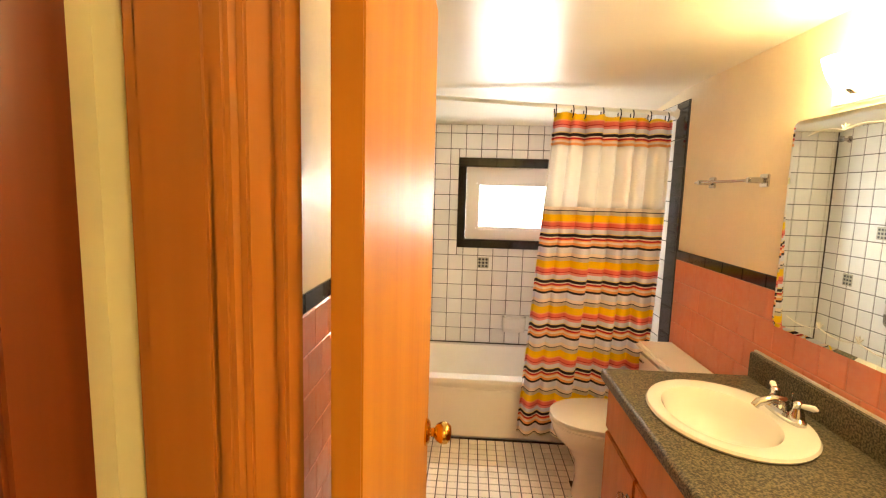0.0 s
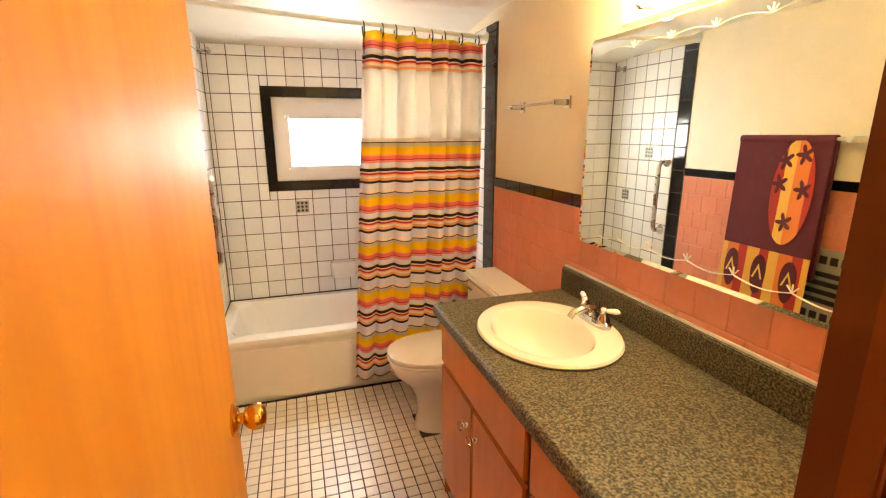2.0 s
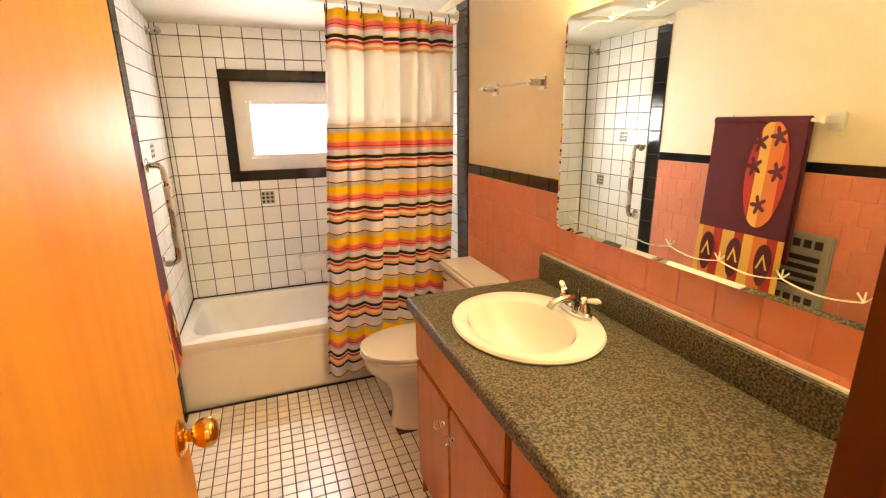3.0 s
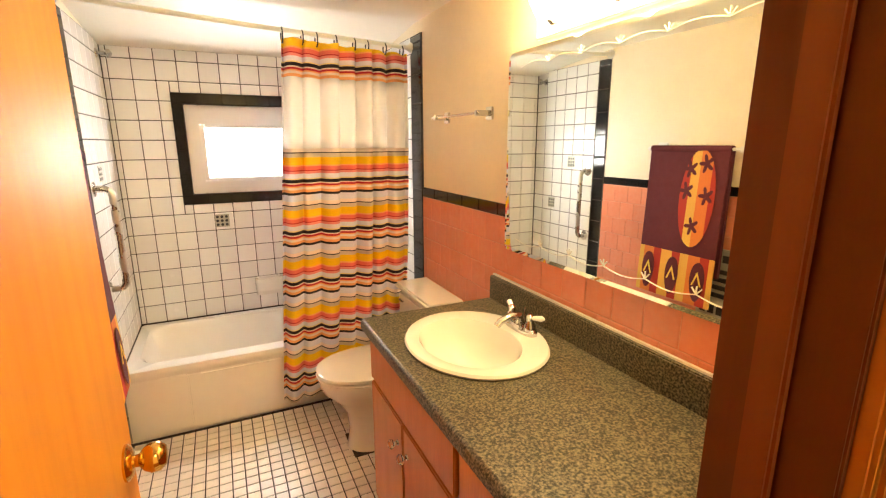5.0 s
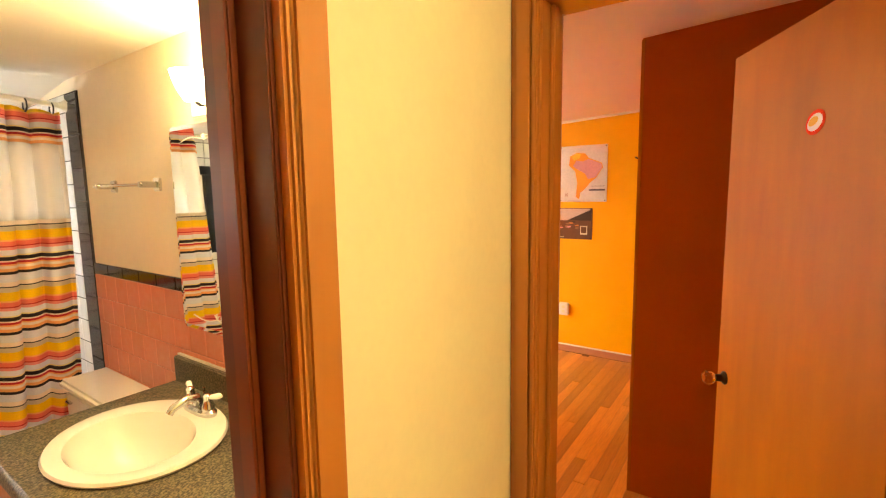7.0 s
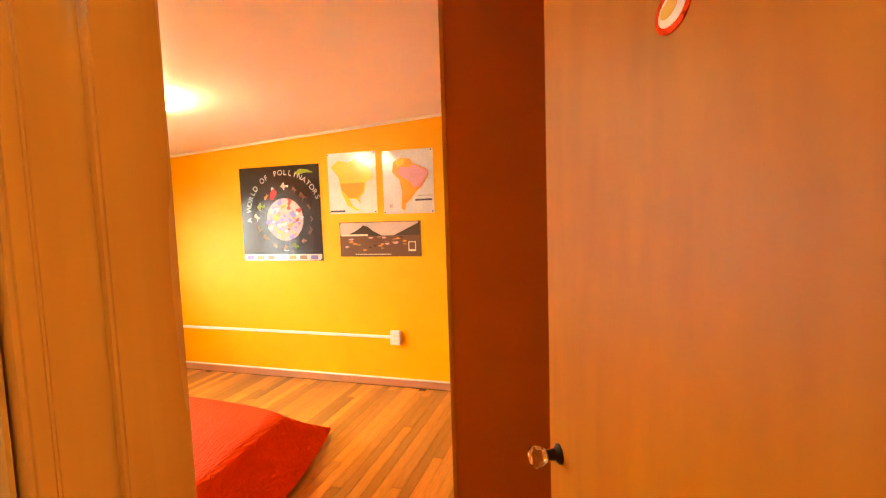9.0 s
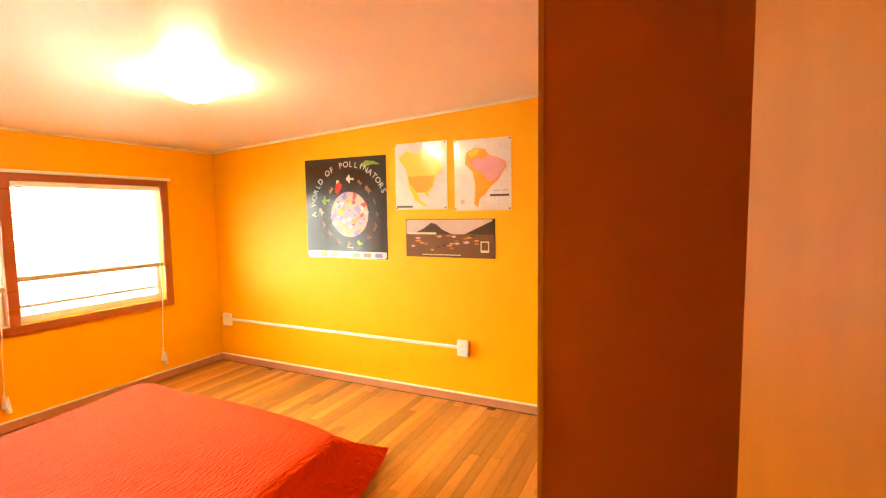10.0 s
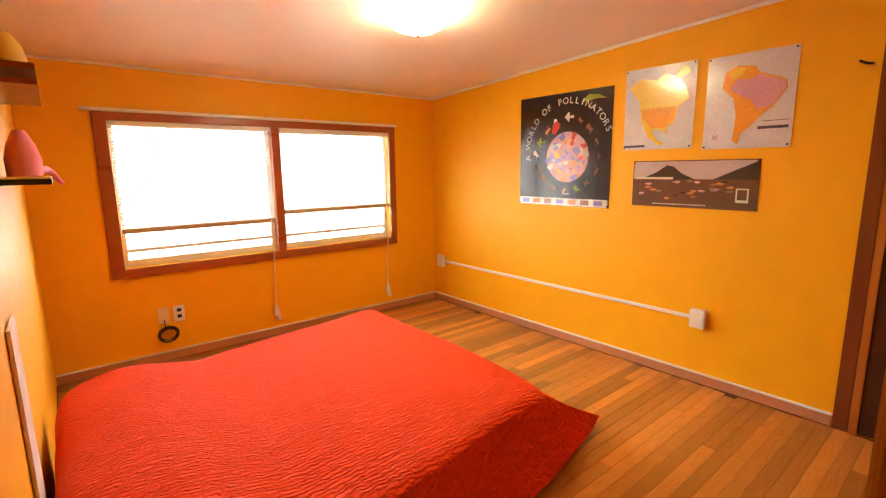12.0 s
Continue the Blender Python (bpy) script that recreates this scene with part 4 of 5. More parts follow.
for nm, c in (("ink_black", (0.018, 0.013, 0.016)), ("ink_violet", (0.25, 0.20, 0.48)), ("ink_orange", (0.62, 0.24, 0.08)), ("ink_green", (0.30, 0.38, 0.06)), ("ink_cream", (0.72, 0.66, 0.55)), ("paper_blue", (0.72, 0.72, 0.75)), ("map_yellow", (0.90, 0.62, 0.07)), ("map_orange", (0.90, 0.40, 0.06)), ("map_pink", (0.74, 0.38, 0.46)), ("ink_navy", (0.10, 0.09, 0.14)), ("dusk", (0.55, 0.45, 0.45)), ("moor", (0.13, 0.062, 0.045)), ("hill", (0.045, 0.030, 0.032)), ("ink_red", (0.55, 0.04, 0.03)), ("ink_brown", (0.30, 0.16, 0.09))):
    M[nm] = material(nm, c, 0.22, grain=0.25, scale=60, spots=0.3, coat=0.3)
globe_mat = material("globe_print", (0.30, 0.22, 0.50), 0.25, grain=1.0, scale=28, spots=0.7, dark=(0.72, 0.34, 0.14), coat=0.3)

rnd = random.Random(4)
p1 = Board("poster", "black poster of pollinators circling a mottled globe", 2.205, 3.02, 1.055, 1.882, "ink_black")
p1.rect("strip", -0.40, 0.40, -0.41, -0.355, "ink_cream", "pale bottom strip")
for k in range(7):
    p1.rect("strip_picture", -0.37 + k * 0.11, -0.30 + k * 0.11, -0.40, -0.365, ("ink_violet", "ink_orange", "ink_brown")[k % 3], lift=0.0008)
p1.shape("globe", [(0.05 + 0.185 * math.cos(2 * math.pi * k / 40), -0.05 + 0.185 * math.sin(2 * math.pi * k / 40)) for k in range(40)], globe_mat, "mottled violet and orange globe", 0.0008)
for k in range(46):
    ra, an = 0.17 * math.sqrt(rnd.random()), rnd.random() * 6.283
    cu, cv, sz = 0.05 + ra * math.cos(an), -0.05 + ra * math.sin(an), 0.012 + 0.014 * rnd.random()
    ph = rnd.random() * 6
    p1.shape("globe_patch", [(cu + sz * (1 + 0.4 * math.sin(3 * b_ + ph)) * math.cos(b_), cv + sz * (1 + 0.4 * math.cos(2 * b_ + ph)) * math.sin(b_)) for b_ in [2 * math.pi * i / 12 for i in range(12)]], rnd.choice(("ink_violet", "ink_violet", "ink_orange", "map_orange", "ink_cream", "ink_red", "dusk")), "", 0.0016 + 0.0001 * k)
words = "A WORLD OF POLLINATORS"
for k, ch in enumerate(words):
    if ch != " ":
        an = 188 - (188 - 22) * k / (len(words) - 1)
        p1.letter(ch, 0.045 + 0.345 * math.cos(radians(an)), 0.0 + 0.335 * math.sin(radians(an)), 0.066, an - 90, "ink_cream")
rnd = random.Random(4)
for k in range(16):
    an = radians(20 + k * 22.5)
    cu, cv = 0.05 + (0.26 + 0.03 * rnd.random()) * math.cos(an), -0.04 + (0.25 + 0.03 * rnd.random()) * math.sin(an)
    ph, sz = rnd.random() * 6.28, 0.03 + 0.018 * rnd.random()
    p1.shape("creature", [(cu + sz * (0.55 + 0.45 * math.cos(2 * b_ + ph)) * math.cos(b_), cv + sz * (0.55 + 0.45 * math.cos(3 * b_)) * math.sin(b_)) for b_ in [2 * math.pi * i / 18 for i in range(18)]], rnd.choice(("ink_brown", "ink_orange", "ink_cream", "ink_brown", "ink_green")), "", 0.0008)
p1.shape("red_bird", [(-0.06, 0.12), (-0.02, 0.17), (-0.03, 0.21), (-0.055, 0.22), (-0.085, 0.19), (-0.09, 0.13)], "ink_red", "red bird shape", 0.0016)
p1.shape("leaf", [(0.16, 0.335), (0.22, 0.38), (0.30, 0.37), (0.36, 0.34), (0.28, 0.345), (0.22, 0.33)], "ink_green", "green leaf shape", 0.0016)
for k in range(5):
    p1.rect("bar", 0.02 + 0.012 * k, 0.028 + 0.012 * k, -0.325, -0.318, "ink_cream", lift=0.0008)

p2 = Board("map", "glossy map of North America pinned to the wall", 1.678, 2.118, 1.45, 1.953, "paper_blue", "map")
p2.shape("land", [(-0.19, 0.14), (-0.12, 0.19), (-0.02, 0.17), (0.04, 0.20), (0.12, 0.17), (0.17, 0.10), (0.19, 0.04), (0.13, 0.0), (0.11, -0.08), (0.06, -0.13), (0.08, -0.17), (0.03, -0.13), (-0.03, -0.13), (0.0, -0.19), (0.06, -0.22), (0.03, -0.23), (-0.05, -0.18), (-0.10, -0.07), (-0.12, 0.05)], "map_yellow", "yellow land shape", 0.0008)
p2.shape("land", [(-0.105, 0.0), (0.12, 0.0), (0.10, -0.08), (0.05, -0.12), (-0.03, -0.12), (-0.09, -0.06)], "map_orange", "", 0.0022)
p2.shape("land", [(0.09, 0.19), (0.16, 0.23), (0.19, 0.19), (0.13, 0.16)], "map_yellow", "", 0.0008)
p2.rect("title_bar", -0.21, -0.07, -0.236, -0.222, "ink_navy", "", 0.0008)
p3 = Board("map", "pale map of South America in pink and orange", 1.187, 1.618, 1.437, 1.942, "paper_blue", "map")
p3.shape("land", [(-0.12, 0.16), (-0.06, 0.19), (0.02, 0.18), (0.05, 0.14), (0.17, 0.09), (0.18, 0.05), (0.12, -0.04), (0.07, -0.08), (0.02, -0.14), (-0.02, -0.17), (-0.03, -0.23), (-0.06, -0.21), (-0.05, -0.08), (-0.07, 0.02), (-0.13, 0.08)], "map_orange", "orange land shape", 0.0008)
p3.shape("land", [(-0.06, 0.12), (0.0, 0.11), (0.05, 0.13), (0.165, 0.085), (0.172, 0.05), (0.115, -0.035), (0.05, -0.05), (0.02, 0.0), (-0.05, 0.04), (-0.09, 0.07)], "map_pink", "pink land shape", 0.0022)
p3.shape("land", [(-0.11, 0.155), (-0.06, 0.185), (-0.02, 0.175), (-0.03, 0.14), (-0.08, 0.12)], "map_yellow", "", 0.0022)
p3.rect("title_bar", 0.06, 0.20, -0.155, -0.14, "ink_navy", "dark title bar", 0.0008)
p3.rect("rule", 0.08, 0.20, -0.115, -0.112, "ink_navy", "", 0.0008)
p3.shape("compass", [(-0.15 + (0.012 + 0.012 * (k % 2)) * math.cos(k * math.pi / 4), -0.19 + (0.012 + 0.012 * (k % 2)) * math.sin(k * math.pi / 4)) for k in range(8)], "dusk", "", 0.0008)
p4 = Board("poster", "wide landscape poster of dark hills at dusk", 1.308, 2.035, 1.09, 1.378, "moor")
p4.rect("sky", -0.355, 0.355, 0.03, 0.138, "dusk", "pale cloudy sky", 0.0006)
p4.shape("hill", [(-0.30, 0.03), (-0.20, 0.075), (-0.14, 0.115), (-0.10, 0.105), (-0.05, 0.065), (0.03, 0.028)], "hill", "dark peak", 0.0012)
p4.shape("hill", [(0.13, 0.03), (0.25, 0.085), (0.355, 0.132), (0.355, 0.03)], "hill", "", 0.0012)
p4.rect("lake", -0.34, -0.10, 0.028, 0.042, "ink_cream", "", 0.0018)
for k in range(26):
    u, v = rnd.uniform(-0.32, 0.25), rnd.uniform(-0.09, 0.02)
    p4.shape("heather", [(u + 0.014 * math.cos(q) * (1 + rnd.random()), v + 0.008 * math.sin(q)) for q in range(6)], rnd.choice(("ink_brown", "ink_orange", "map_pink", "hill")), "", 0.0012)
p4.rect("stamp", 0.255, 0.32, -0.10, -0.02, "ink_cream", "pale stamp", 0.0016)
p4.rect("stamp_picture", 0.263, 0.312, -0.085, -0.028, "moor", "", 0.0022)
for k in range(18):
    p4.rect("bar", -0.22 + k * 0.018, -0.207 + k * 0.018, -0.128, -0.121, "ink_cream", "", 0.0012)

# ---- wiring ----
race = thing("surface_raceway", "white surface conduit between two outlet boxes", "conduit")
part("channel", boxes((4.910, 4.9255, 1.60, 4.02, 0.405, 0.428), bevel=0.004), "vinyl", race)
for y in (1.555, 4.047):
    b = part("outlet_box", boxes((4.885, 4.9255, y - 0.045, y + 0.045, 0.36, 0.475), bevel=0.005), "vinyl", race)
    for z in (0.385, 0.43):
        part("socket", boxes((4.8835, 4.886, y - 0.014, y + 0.014, z, z + 0.022)), "ivory", b)
hook = solo("wall_hook", tube(bmesh.new(), [(4.925, 0.905, 1.80), (4.89, 0.905, 1.795), (4.875, 0.92, 1.797), (4.865, 0.945, 1.81)], 0.006, 8), "iron", "small dark hook on the orange wall", "hook", True)
for nm, x, mt, lab in (("cable_plate", 2.44, "ivory", "ivory cable plate on the orange wall"), ("wall_outlet", 2.54, "vinyl", "white duplex outlet on the orange wall")):
    pl = solo(nm, boxes((x - 0.035, x + 0.035, 4.166, 4.1735, 0.275, 0.39), bevel=0.003), mt, lab, "outlet")
    if nm == "wall_outlet":
        for z in (0.30, 0.345):
            part("socket", boxes((x - 0.014, x + 0.014, 4.1645, 4.167, z, z + 0.024)), "black", pl)
bm = bmesh.new()
for k in range(6):
    rr, oz = 0.05 + 0.007 * math.sin(k * 2), 0.004 * math.cos(k * 3)
    tube(bm, [(2.455 + rr * 1.15 * math.cos(2 * math.pi * i / 24), 4.15 - 0.005 * k, 0.20 + oz + rr * math.sin(2 * math.pi * i / 24)) for i in range(25)], 0.0035, 6, False)
tube(bm, [(2.44, 4.165, 0.30), (2.44, 4.14, 0.27), (2.445, 4.14, 0.24)], 0.0035, 6)
cable = solo("coiled_cable", bm, "black", "black coiled cable hanging from a wall plate", "cable", True)

# ---- ceiling light ----
cl = thing("ceiling_light", "glowing flush ceiling light with frosted glass bowl", "light")
LX, LY = 3.46, 2.44
LZ = bed_top(LY)
part("canopy", lathe(bmesh.new(), Matrix.Translation((LX, LY, LZ - 0.032)), [(0.03, 0), (0.03, 0.012), (0.07, 0.016), (0.075, 0.038)], 32), "white", cl, "", True)
part("glass_bowl", lathe(bmesh.new(), Matrix.Translation((LX, LY, LZ - 0.105)), [(0.02, 0), (0.08, 0.012), (0.13, 0.035), (0.155, 0.065), (0.15, 0.072)], 32), "dome", cl, "glowing frosted bowl", True)
part("finial", lathe(bmesh.new(), Matrix.Translation((LX, LY, LZ - 0.123)), [(0.004, 0), (0.01, 0.006), (0.008, 0.018)], 12), "brass", cl, "", True)

hl = thing("hall_light", "glowing flush hall ceiling light with glass bowl", "light")
part("canopy", lathe(bmesh.new(), Matrix.Translation((1.1, -0.6, 2.185)), [(0.11, 0), (0.12, 0.01), (0.12, 0.034)], 28), "white", hl, "", True)
part("glass_bowl", lathe(bmesh.new(), Matrix.Translation((1.1, -0.6, 2.11)), [(0.02, 0), (0.08, 0.012), (0.12, 0.04), (0.135, 0.07), (0.13, 0.077)], 28), "hall_dome", hl, "glowing frosted bowl", True)

# ---- bed ----
nd, lk = M["red"].node_tree.nodes, M["red"].node_tree.links
wave = nd.new("ShaderNodeTexWave")
wave.wave_type, wave.bands_direction = "BANDS", "Y"
wave.inputs["Scale"].default_value, wave.inputs["Distortion"].default_value, wave.inputs["Detail Scale"].default_value = 18, 7.0, 1.6
gpos = nd.new("ShaderNodeNewGeometry")
lk.new(gpos.outputs["Position"], wave.inputs["Vector"])
b2 = nd.new("ShaderNodeBump")
b2.inputs["Strength"].default_value, b2.inputs["Distance"].default_value = 1.0, 0.006
lk.new(wave.outputs[1], b2.inputs["Height"])
for x in list(lk):
    if x.to_socket.name == "Normal" and x.to_node.type == "BSDF_PRINCIPLED":
        lk.new(x.from_socket, b2.inputs["Normal"])
        break
lk.new(b2.outputs[0], nd["Principled BSDF"].inputs["Normal"])


def square(hx, hy, n):
    """Points round a rectangle's edge, as many along each side."""
    k, out = n // 4, []
    for i in range(n):
        u = -1 + 2 * (i % k) / k
        px, py = ((1, u), (-u, 1), (-1, -u), (u, -1))[i // k]
        q = 1 - 0.025 * (abs(px) * abs(py)) ** 20
        out.append((cx + hx * px * q, cy + hy * py * q, 0))
    return out


def askew(bm):
    """The bed stands a little crooked: its sides drift away from the door towards the foot."""
    for v in bm.verts:
        v.co.y += 0.15 * (v.co.x - 2.70)
    return bm


bed = thing("bed", "low double bed under a quilted bright red bedspread", "bed")
BX0, BX1, BY0, BY1 = 1.87, 3.53, 1.478, 3.002
cx, cy = (BX0 + BX1) / 2, (BY0 + BY1) / 2
part("base", askew(boxes((1.95, 3.35, 1.72, 2.86, 0.0, 0.16), bevel=0.01)), "black", bed, "dark bed base")
part("mattress", askew(boxes((1.91, 3.47, 1.54, 2.94, 0.16, 0.385), bevel=0.04)), "white", bed)


def spread_top(x, y):
    pil = math.exp(-(((x - 2.08) / 0.22) ** 2)) * 0.065
    corner = max(0.0, (x - cx) / 0.83) ** 6 * max(0.0, (cy - y) / 0.76) ** 3
    return 0.415 - 0.05 * corner + pil + 0.006 * noise.noise((x * 3, y * 3, 0)) - 0.012 * math.exp(-(((x - 2.42) / 0.10) ** 2))


bm = bmesh.new()
loops = []
cx, cy = (BX0 + BX1) / 2, (BY0 + BY1) / 2
N = 160
for s in (0.02, 0.15, 0.3, 0.45, 0.6, 0.72, 0.82, 0.9, 0.955, 0.985, 1.0):
    lp = []
    for x, y, _ in square((BX1 - BX0) / 2 * s, (BY1 - BY0) / 2 * s, N):
        lp.append((x, y, spread_top(x, y) - 0.02 * max(0, (s - 0.96) / 0.04) ** 2))
    loops.append(lp)
for d in (0.12, 0.3, 0.5, 0.7, 0.85, 1.0):
    lp = []
    for i, (x, y, _) in enumerate(square((BX1 - BX0) / 2, (BY1 - BY0) / 2, N)):
        nx, ny = (x - cx) / ((BX1 - BX0) / 2), (y - cy) / ((BY1 - BY0) / 2)
        tail = (max(0.0, nx) * max(0.0, -ny)) ** 9 * 1.5
        far = (max(0.0, nx) * max(0.0, ny)) ** 9 * 1.5
        out = 0.02 + 0.025 * d + 0.012 * math.sin(i * 0.9) * d
        hem = 0.045 - 0.01 * (tail + far) + 0.018 * math.sin(i * 0.35)
        tuck = (0.03 * d if d < 0.6 else 0.018 - 0.22 * (d - 0.6)) * max(0.0, -ny) ** 7
        z0 = spread_top(x, y) - 0.02
        lp.append((x + nx ** 7 * out + 0.53 * tail * d ** 1.1 + 0.05 * far * d, y + max(0.0, ny) ** 7 * out + tuck * (1 - min(1.0, tail)) - 0.02 * tail * d, z0 + (hem - z0) * d))
    loops.append(lp)
rings(bm, loops, True, False)
part("bedspread", askew(bm), "red", bed, "quilted red cotton bedspread", True)
book = solo("book", boxes((-0.05, 0.05, -0.035, 0.035, 0, 0.018), bevel=0.002), "white", "small pale book lying on the bedspread", "book")
book.matrix_world = Matrix.Translation((2.12, 1.64, 0.474)) @ Matrix.Rotation(radians(25), 4, "Z")
part("cover", boxes((-0.052, 0.052, -0.037, 0.037, 0.018, 0.02)), "heater", book)

# ---- shelves and clutter at the head of the bed ----
for y0, y1, z, mt, lab in ((2.35, 2.95, 1.655, "casing_dark", "dark wooden wall shelf"), (2.35, 2.95, 1.31, "black", "black wall shelf with a pale top edge")):
    sh = thing("wall_shelf", lab, "shelf", "wall shelves")
    part("board", boxes((1.811, 1.952, y0, y1, z, z + 0.018), bevel=0.002), mt, sh)
    part("rail", boxes((1.811, 1.952, y0, y1, z + 0.0185, z + 0.024) if mt == "black" else (1.811, 1.952, y0, y1, z - 0.045, z - 0.03)), "ivory" if mt == "black" else mt, sh)
bm = bmesh.new()
rings(bm, [oval(1.88, 2.72, 1.674 + h, rx, ry, 20) for h, rx, ry in ((0, 0.055, 0.12), (0.05, 0.058, 0.13), (0.11, 0.045, 0.10), (0.15, 0.02, 0.04))])
solo("stuffed_toy", bm, "yellow", "soft yellow toy on the upper shelf", "toy", True)
bm = bmesh.new()
rings(bm, [oval(1.88, 2.68, 1.335 + h, rx, ry, 20) for h, rx, ry in ((0, 0.05, 0.11), (0.06, 0.052, 0.115), (0.11, 0.04, 0.08), (0.16, 0.018, 0.03))])
tube(bm, [(1.91, 2.74, 1.355), (1.935, 2.86, 1.36), (1.955, 2.955, 1.345), (1.972, 3.0, 1.315), (1.985, 3.03, 1.30)], [0.016, 0.015, 0.012, 0.010, 0.006], 10)
solo("doll", bm, "pink", "pink doll with one arm over the shelf edge", "doll", True)
solo("storage_box", boxes((1.832, 1.872, 1.7, 2.85, 0.0, 0.24), bevel=0.006), "black", "dark box between the bed and the wall", "box")
bm = bmesh.new()
rings(bm, [oval(1.855, 2.2, 0.24 + h, rx, ry, 18) for h, rx, ry in ((0, 0.025, 0.12), (0.02, 0.028, 0.13), (0.035, 0.012, 0.06))])
solo("folded_cloth", bm, "teal", "crumpled teal cloth on the dark box", "cloth", True)

solo("leaning_board", boxes((1.812, 1.822, 2.06, 2.24, 0.0, 0.94), bevel=0.003), "vinyl", "pale thin board standing against the orange wall", "board")

# ---- tiles and boards ----


def tile_mesh(w, h, d, mat, edge=0.003):
    """A tile in the xz plane, its face towards -y at y = 0, d thick."""
    bm = bmesh.new()
    rings(bm, [[(-w / 2, d, -h / 2), (w / 2, d, -h / 2), (w / 2, d, h / 2), (-w / 2, d, h / 2)], [(-w / 2, edge * 0.6, -h / 2), (w / 2, edge * 0.6, -h / 2), (w / 2, edge * 0.6, h / 2), (-w / 2, edge * 0.6, h / 2)], [(-w / 2 + edge, 0, -h / 2 + edge), (w / 2 - edge, 0, -h / 2 + edge), (w / 2 - edge, 0, h / 2 - edge), (-w / 2 + edge, 0, h / 2 - edge)]])
    me = bpy.data.meshes.new("tile")
    bm.to_mesh(me)
    bm.free()
    me.materials.append(M[mat])
    return me


CACHE = {}


def tile(parent, mat, w, h, m, name="tile"):
    key = (mat, round(w, 4), round(h, 4))
    if key not in CACHE:
        CACHE[key] = tile_mesh(w, h, 0.008, mat)
    o = new(name, CACHE[key])
    o.parent = parent
    o.matrix_basis = m
    return o


G, P = 0.0048, 0.111
rowz = [0.383 + P * k for k in range(15)]


def facing(side, a_, z):
    """Pose of a tile on the north, west or east bathroom wall."""
    if side == "n":
        return Matrix.Translation((a_, 3.5, z))
    if side == "w":
        return Matrix.Translation((0.004, a_, z)) @ Matrix.Rotation(radians(90), 4, "Z")
    return Matrix.Translation((1.516, a_, z)) @ Matrix.Rotation(radians(-90), 4, "Z")


def span(a0, a1, start):
    """Tile columns of one pitch from a0 to a1 with cut ends; start is one joint."""
    edges = [a0]
    e = start
    while e < a1 - 1e-4:
        if e > a0 + 1e-4:
            edges.append(e)
        e += P
    edges.append(a1)
    return [(a, b) for a, b in zip(edges, edges[1:]) if b - a > 0.012]


def tile_field(side, parent, a0, a1, start, zs, ztop, mat, hole=None):
    for z0 in zs:
        z1 = min(z0 + P, ztop)
        if z1 - z0 < 0.015:
            continue
        for c0, c1 in span(a0, a1, start):
            pieces = [(c0, c1, z0, z1)]
            if hole:
                h0, h1, g0, g1 = hole
                if c1 > h0 and c0 < h1 and z1 > g0 and z0 < g1:
                    pieces = []
                    if c0 < h0 - 0.012:
                        pieces.append((c0, h0, z0, z1))
                    if c1 > h1 + 0.012:
                        pieces.append((h1, c1, z0, z1))
                    m0, m1 = max(c0, h0), min(c1, h1)
                    if z0 < g0 - 0.012:
                        pieces.append((m0, m1, z0, g0))
                    if z1 > g1 + 0.012:
                        pieces.append((m0, m1, g1, z1))
            for q0, q1, r0, r1 in pieces:
                tile(parent, mat, q1 - q0 - G, r1 - r0 - G, facing(side, (q0 + q1) / 2, (r0 + r1) / 2))


tile_field("n", wall_tub, 0.004, 1.516, 0.031, sorted(set(rowz)), 2.0, "tile_white", (0.316, 1.126, 1.108, 1.763))
for side, w in (("w", wall_w), ("e", wall_e)):
    part("grout_bed", boxes((-0.0038, 0.001, 2.727, 3.505, 0.0, 2.02) if side == "w" else (1.519, 1.5258, 2.60, 3.505, 0.0, 2.02)), "grout", w)
    tile_field(side, w, 2.835 if side == "w" else 2.745, 3.496, 3.496 - P * 7, sorted(set(rowz)), 2.02, "tile_white")
    z = 0.004
    while z < 2.0:
        h = min(0.152, 2.015 - z)
        if not (side == "e" and z < 0.001):
            y0, y1 = (2.73, 2.83) if side == "w" else (2.60, 2.74)
            tile(w, "tile_black", y1 - y0 - G, h - G, facing(side, (y0 + y1) / 2, z + h / 2))
        z += 0.152
    part("pale_grout_bed", boxes((-0.0038, 0.001, 0.56, 2.722, 0.0, 1.19) if side == "w" else (1.519, 1.5258, 0.56, 2.595, 0.0, 1.19)), "grout_pink", w)
    ylim = (1.10, 2.722) if side == "w" else (0.56, 2.595)
    for k in range(11):
        z0 = 1.187 - P * (k + 1)
        for c0, c1 in span(*ylim, ylim[1] - P * 30 + (0.055 if k % 2 else 0)):
            if side == "e" and c1 < 1.84 and z0 < 0.80:
                continue
            if z0 < 0:
                continue
            tile(w, "tile_pink", c1 - c0 - 0.002, P - 0.002, facing(side, (c0 + c1) / 2, z0 + P / 2))
    y = ylim[1]
    while y > ylim[0]:
        L = min(0.152, y - ylim[0])
        if L > 0.02:
            tile(w, "tile_black", L - 0.002, 0.05, facing(side, y - L / 2, 1.214))
        y -= 0.152
tile_black_frame = [(0.316, 1.126, 1.704, 1.763), (0.316, 1.126, 1.108, 1.165)]
for x0, x1, z0, z1 in tile_black_frame:
    k = 0
    while x0 + k * 0.135 < x1 - 0.01:
        a0, a1 = x0 + k * 0.135, min(x0 + (k + 1) * 0.135, x1)
        part("trim_tile", boxes((a0 + 0.0008, a1 - 0.0008, 3.488, 3.53, z0, z1), bevel=0.006), "tile_black", win, "", True)
        k += 1
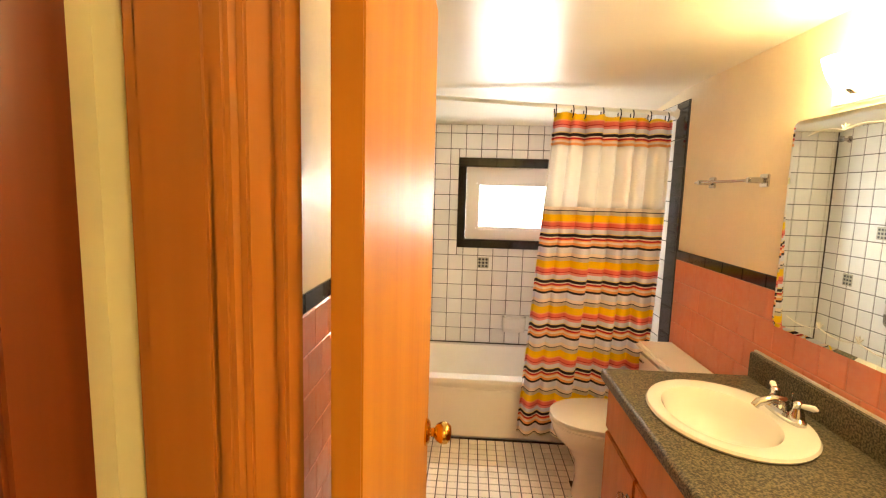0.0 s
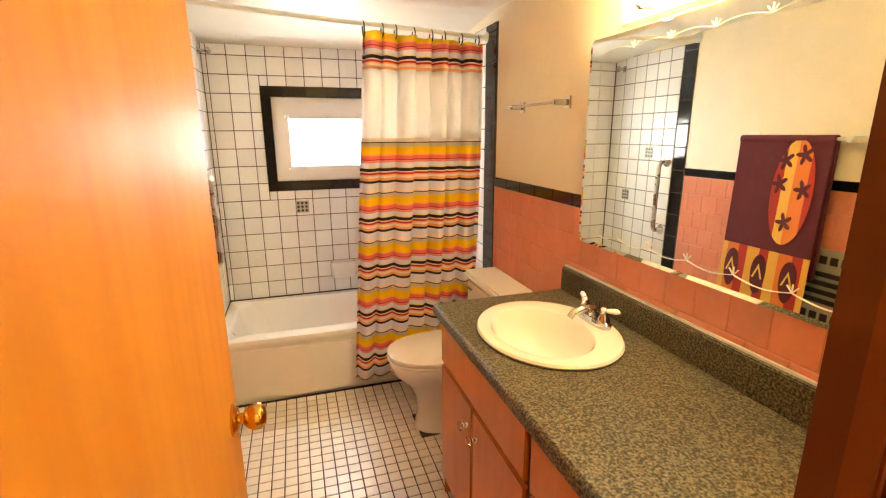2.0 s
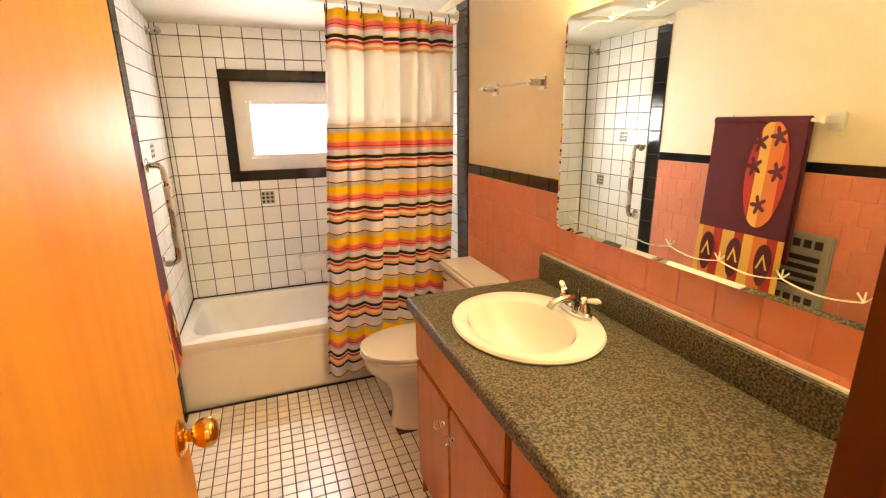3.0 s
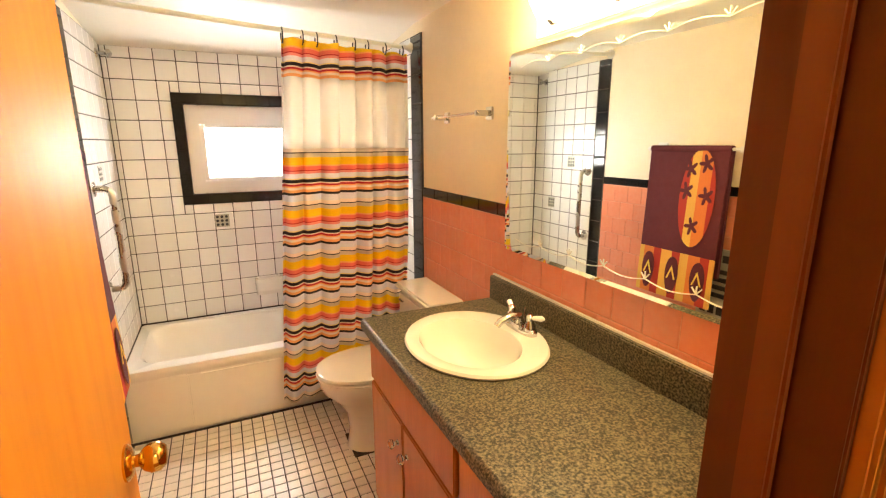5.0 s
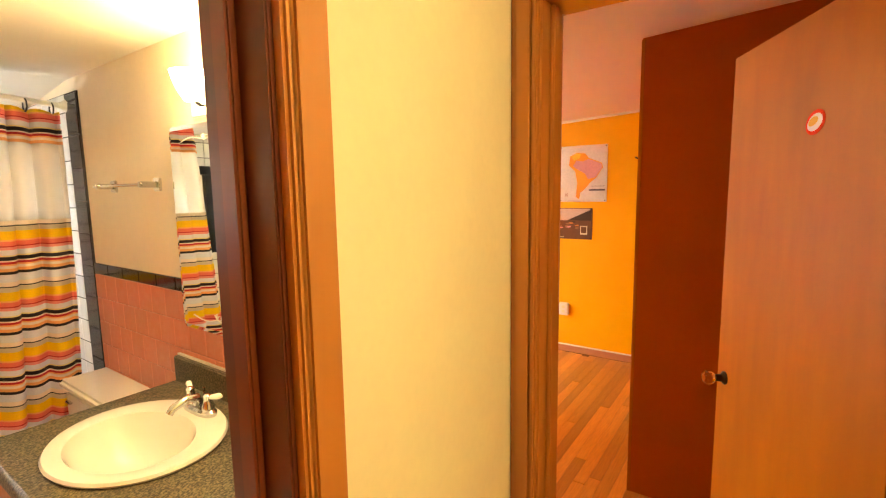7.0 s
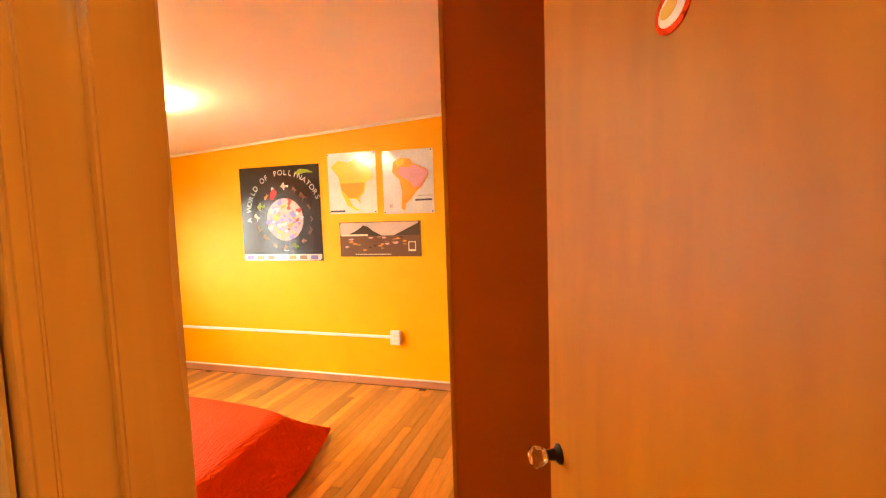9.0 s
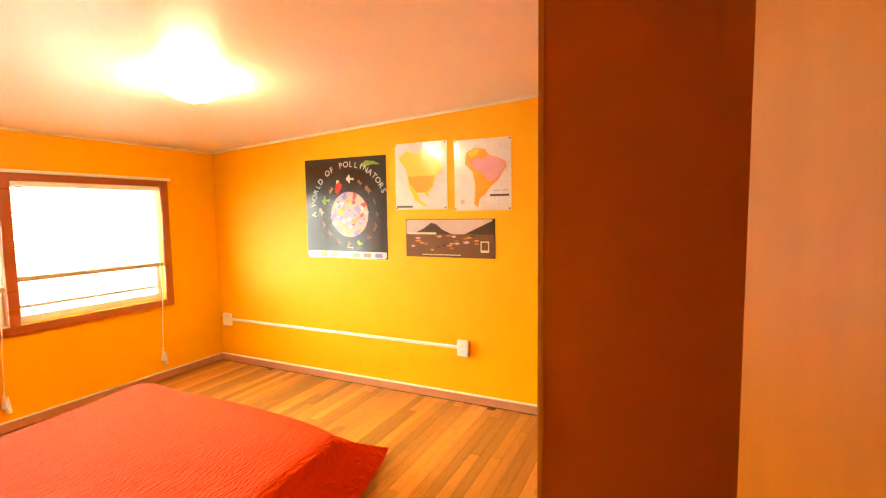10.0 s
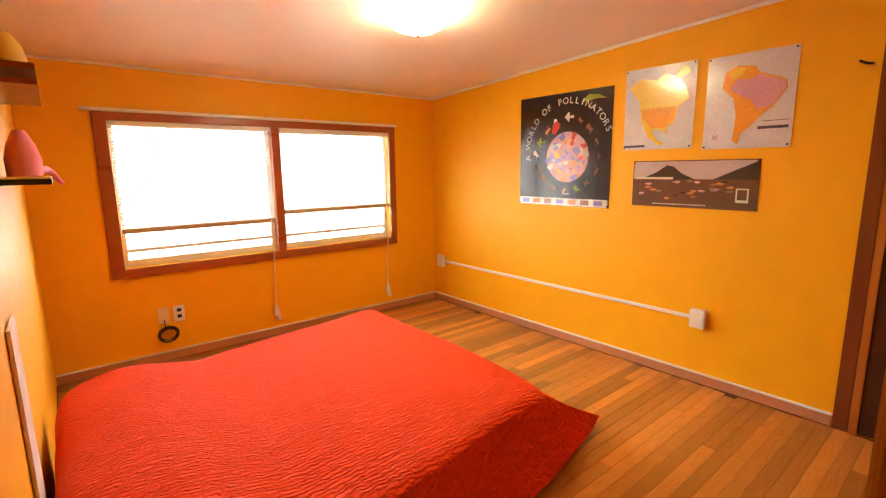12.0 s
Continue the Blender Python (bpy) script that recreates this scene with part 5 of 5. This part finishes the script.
for x0, x1 in ((0.316, 0.371), (1.071, 1.126)):
    for k in range(4):
        z0 = 1.1655 + k * 0.1345
        part("trim_tile", boxes((x0, x1, 3.488, 3.53, z0, z0 + 0.133), bevel=0.006), "tile_black", win, "", True)
deco = part("deco_tile", boxes((0.475, 0.558, 3.4965, 3.5005, 0.957, 1.037), bevel=0.001), "heater", wall_tub, "dark patterned accent tile")
for k in range(9):
    u, v = 0.49 + 0.026 * (k % 3), 0.972 + 0.025 * (k // 3)
    part("relief", lathe(bmesh.new(), Matrix.Translation((u, 3.4962, v)) @ Matrix.Rotation(radians(90), 4, "X"), [(0.009, 0), (0.006, 0.001)], 8), "black", deco)

for u, v in ((3.27, 1.0), (3.06, 1.33)):
    d = part("deco_tile", boxes((0.0035, 0.0055, u - 0.04, u + 0.04, v - 0.04, v + 0.04), bevel=0.001), "heater", wall_w, "dark patterned accent tile")
    for k in range(9):
        part("relief", boxes((0.0055, 0.0065, u - 0.032 + 0.024 * (k % 3), u - 0.018 + 0.024 * (k % 3), v - 0.032 + 0.024 * (k // 3), v - 0.018 + 0.024 * (k // 3))), "black", d)
sprayer = thing("shower_sprayer", "small chrome shower sprayer high on the tiled tub wall", "shower")
part("stem", lathe(bmesh.new(), Matrix.Translation((0.003, 3.40, 1.94)) @ Matrix.Rotation(radians(90), 4, "Y"), [(0.024, 0), (0.022, 0.006), (0.010, 0.012), (0.010, 0.04)], 16), "chrome", sprayer, "", True)
part("ball", lathe(bmesh.new(), Matrix.Translation((0.043, 3.40, 1.94)) @ Matrix.Rotation(radians(90), 4, "Y"), [(0.010, 0), (0.022, 0.010), (0.022, 0.022), (0.008, 0.032)], 16), "chrome", sprayer, "", True)

# floor mosaic
FP = 0.0545
count = 0
floor_bath = bpy.data.objects["floor_bath"]
verts, faces = [], []
CACHE_F = tile_mesh(FP - 0.0055, FP - 0.0055, 0.004, "mosaic", 0.0015)
j = 0
while 2.78 - FP * (j + 1) > 0.5:
    y = 2.78 - FP * (j + 0.5)
    for i in range(int(1.52 / FP) + 1):
        x = 0.012 + FP * (i + 0.5)
        if x > 1.5:
            continue
        near = 0.12 < x < 0.96 and 1.75 < y
        if near and count < 300:
            o = new("tile", CACHE_F)
            o.parent = floor_bath
            o.matrix_basis = Matrix.Translation((x, y, 0.0)) @ Matrix.Rotation(radians(-90), 4, "X")
            count += 1
        else:
            h, e, b = FP / 2 - 0.00275, 0.0015, len(verts)
            for hh, zz in ((h, -0.004), (h, -0.0009), (h - e, 0.0)):
                verts += [(x - hh, y - hh, zz), (x + hh, y - hh, zz), (x + hh, y + hh, zz), (x - hh, y + hh, zz)]
            for q in (0, 4):
                faces += [(b + q + k, b + q + (k + 1) % 4, b + q + 4 + (k + 1) % 4, b + q + 4 + k) for k in range(4)]
            faces.append((b + 8, b + 9, b + 10, b + 11))
    j += 1
me = bpy.data.meshes.new("floor_tiles")
me.from_pydata(verts, [], faces)
me.materials.append(M["mosaic"])
ft = new("floor_tiles", me)
ft.parent = floor_bath
ft["kind"] = "stuff"

# oak strips
floor_bed = bpy.data.objects["floor_bedroom"]
rnd = random.Random(11)
PW = 0.0635
BOARDS = {}
y = 4.158 - PW / 2
while y > 0.2:
    x = 1.812 - rnd.uniform(0, 0.9)
    while x < 4.905:
        L = rnd.choice((0.75, 1.05, 1.35, 1.8))
        a0, a1 = max(x, 1.812), min(x + L, 4.905)
        x += L
        w = round(a1 - a0, 2)
        if w < 0.05:
            continue
        if w not in BOARDS:
            bm = bmesh.new()
            hw, hl, e = PW / 2 - 0.0006, w / 2 - 0.0008, 0.001
            rings(bm, [[(-hl, -hw, -0.004), (hl, -hw, -0.004), (hl, hw, -0.004), (-hl, hw, -0.004)], [(-hl, -hw, -0.0006), (hl, -hw, -0.0006), (hl, hw, -0.0006), (-hl, hw, -0.0006)], [(-hl + e, -hw + e, 0), (hl - e, -hw + e, 0), (hl - e, hw - e, 0), (-hl + e, hw - e, 0)]])
            me = bpy.data.meshes.new("plank")
            bm.to_mesh(me)
            bm.free()
            me.materials.append(M["plank"])
            BOARDS[w] = me
        o = new("plank", BOARDS[w])
        o.parent = floor_bed
        o.location = (a0 + w / 2, y, 0)
    y -= PW
structure("floor_bedroom_entry", boxes((1.81, 3.04, -1.02, y + PW / 2, -0.004, -0.0005)), "plank", "oak floor inside the bedroom door", "floor")
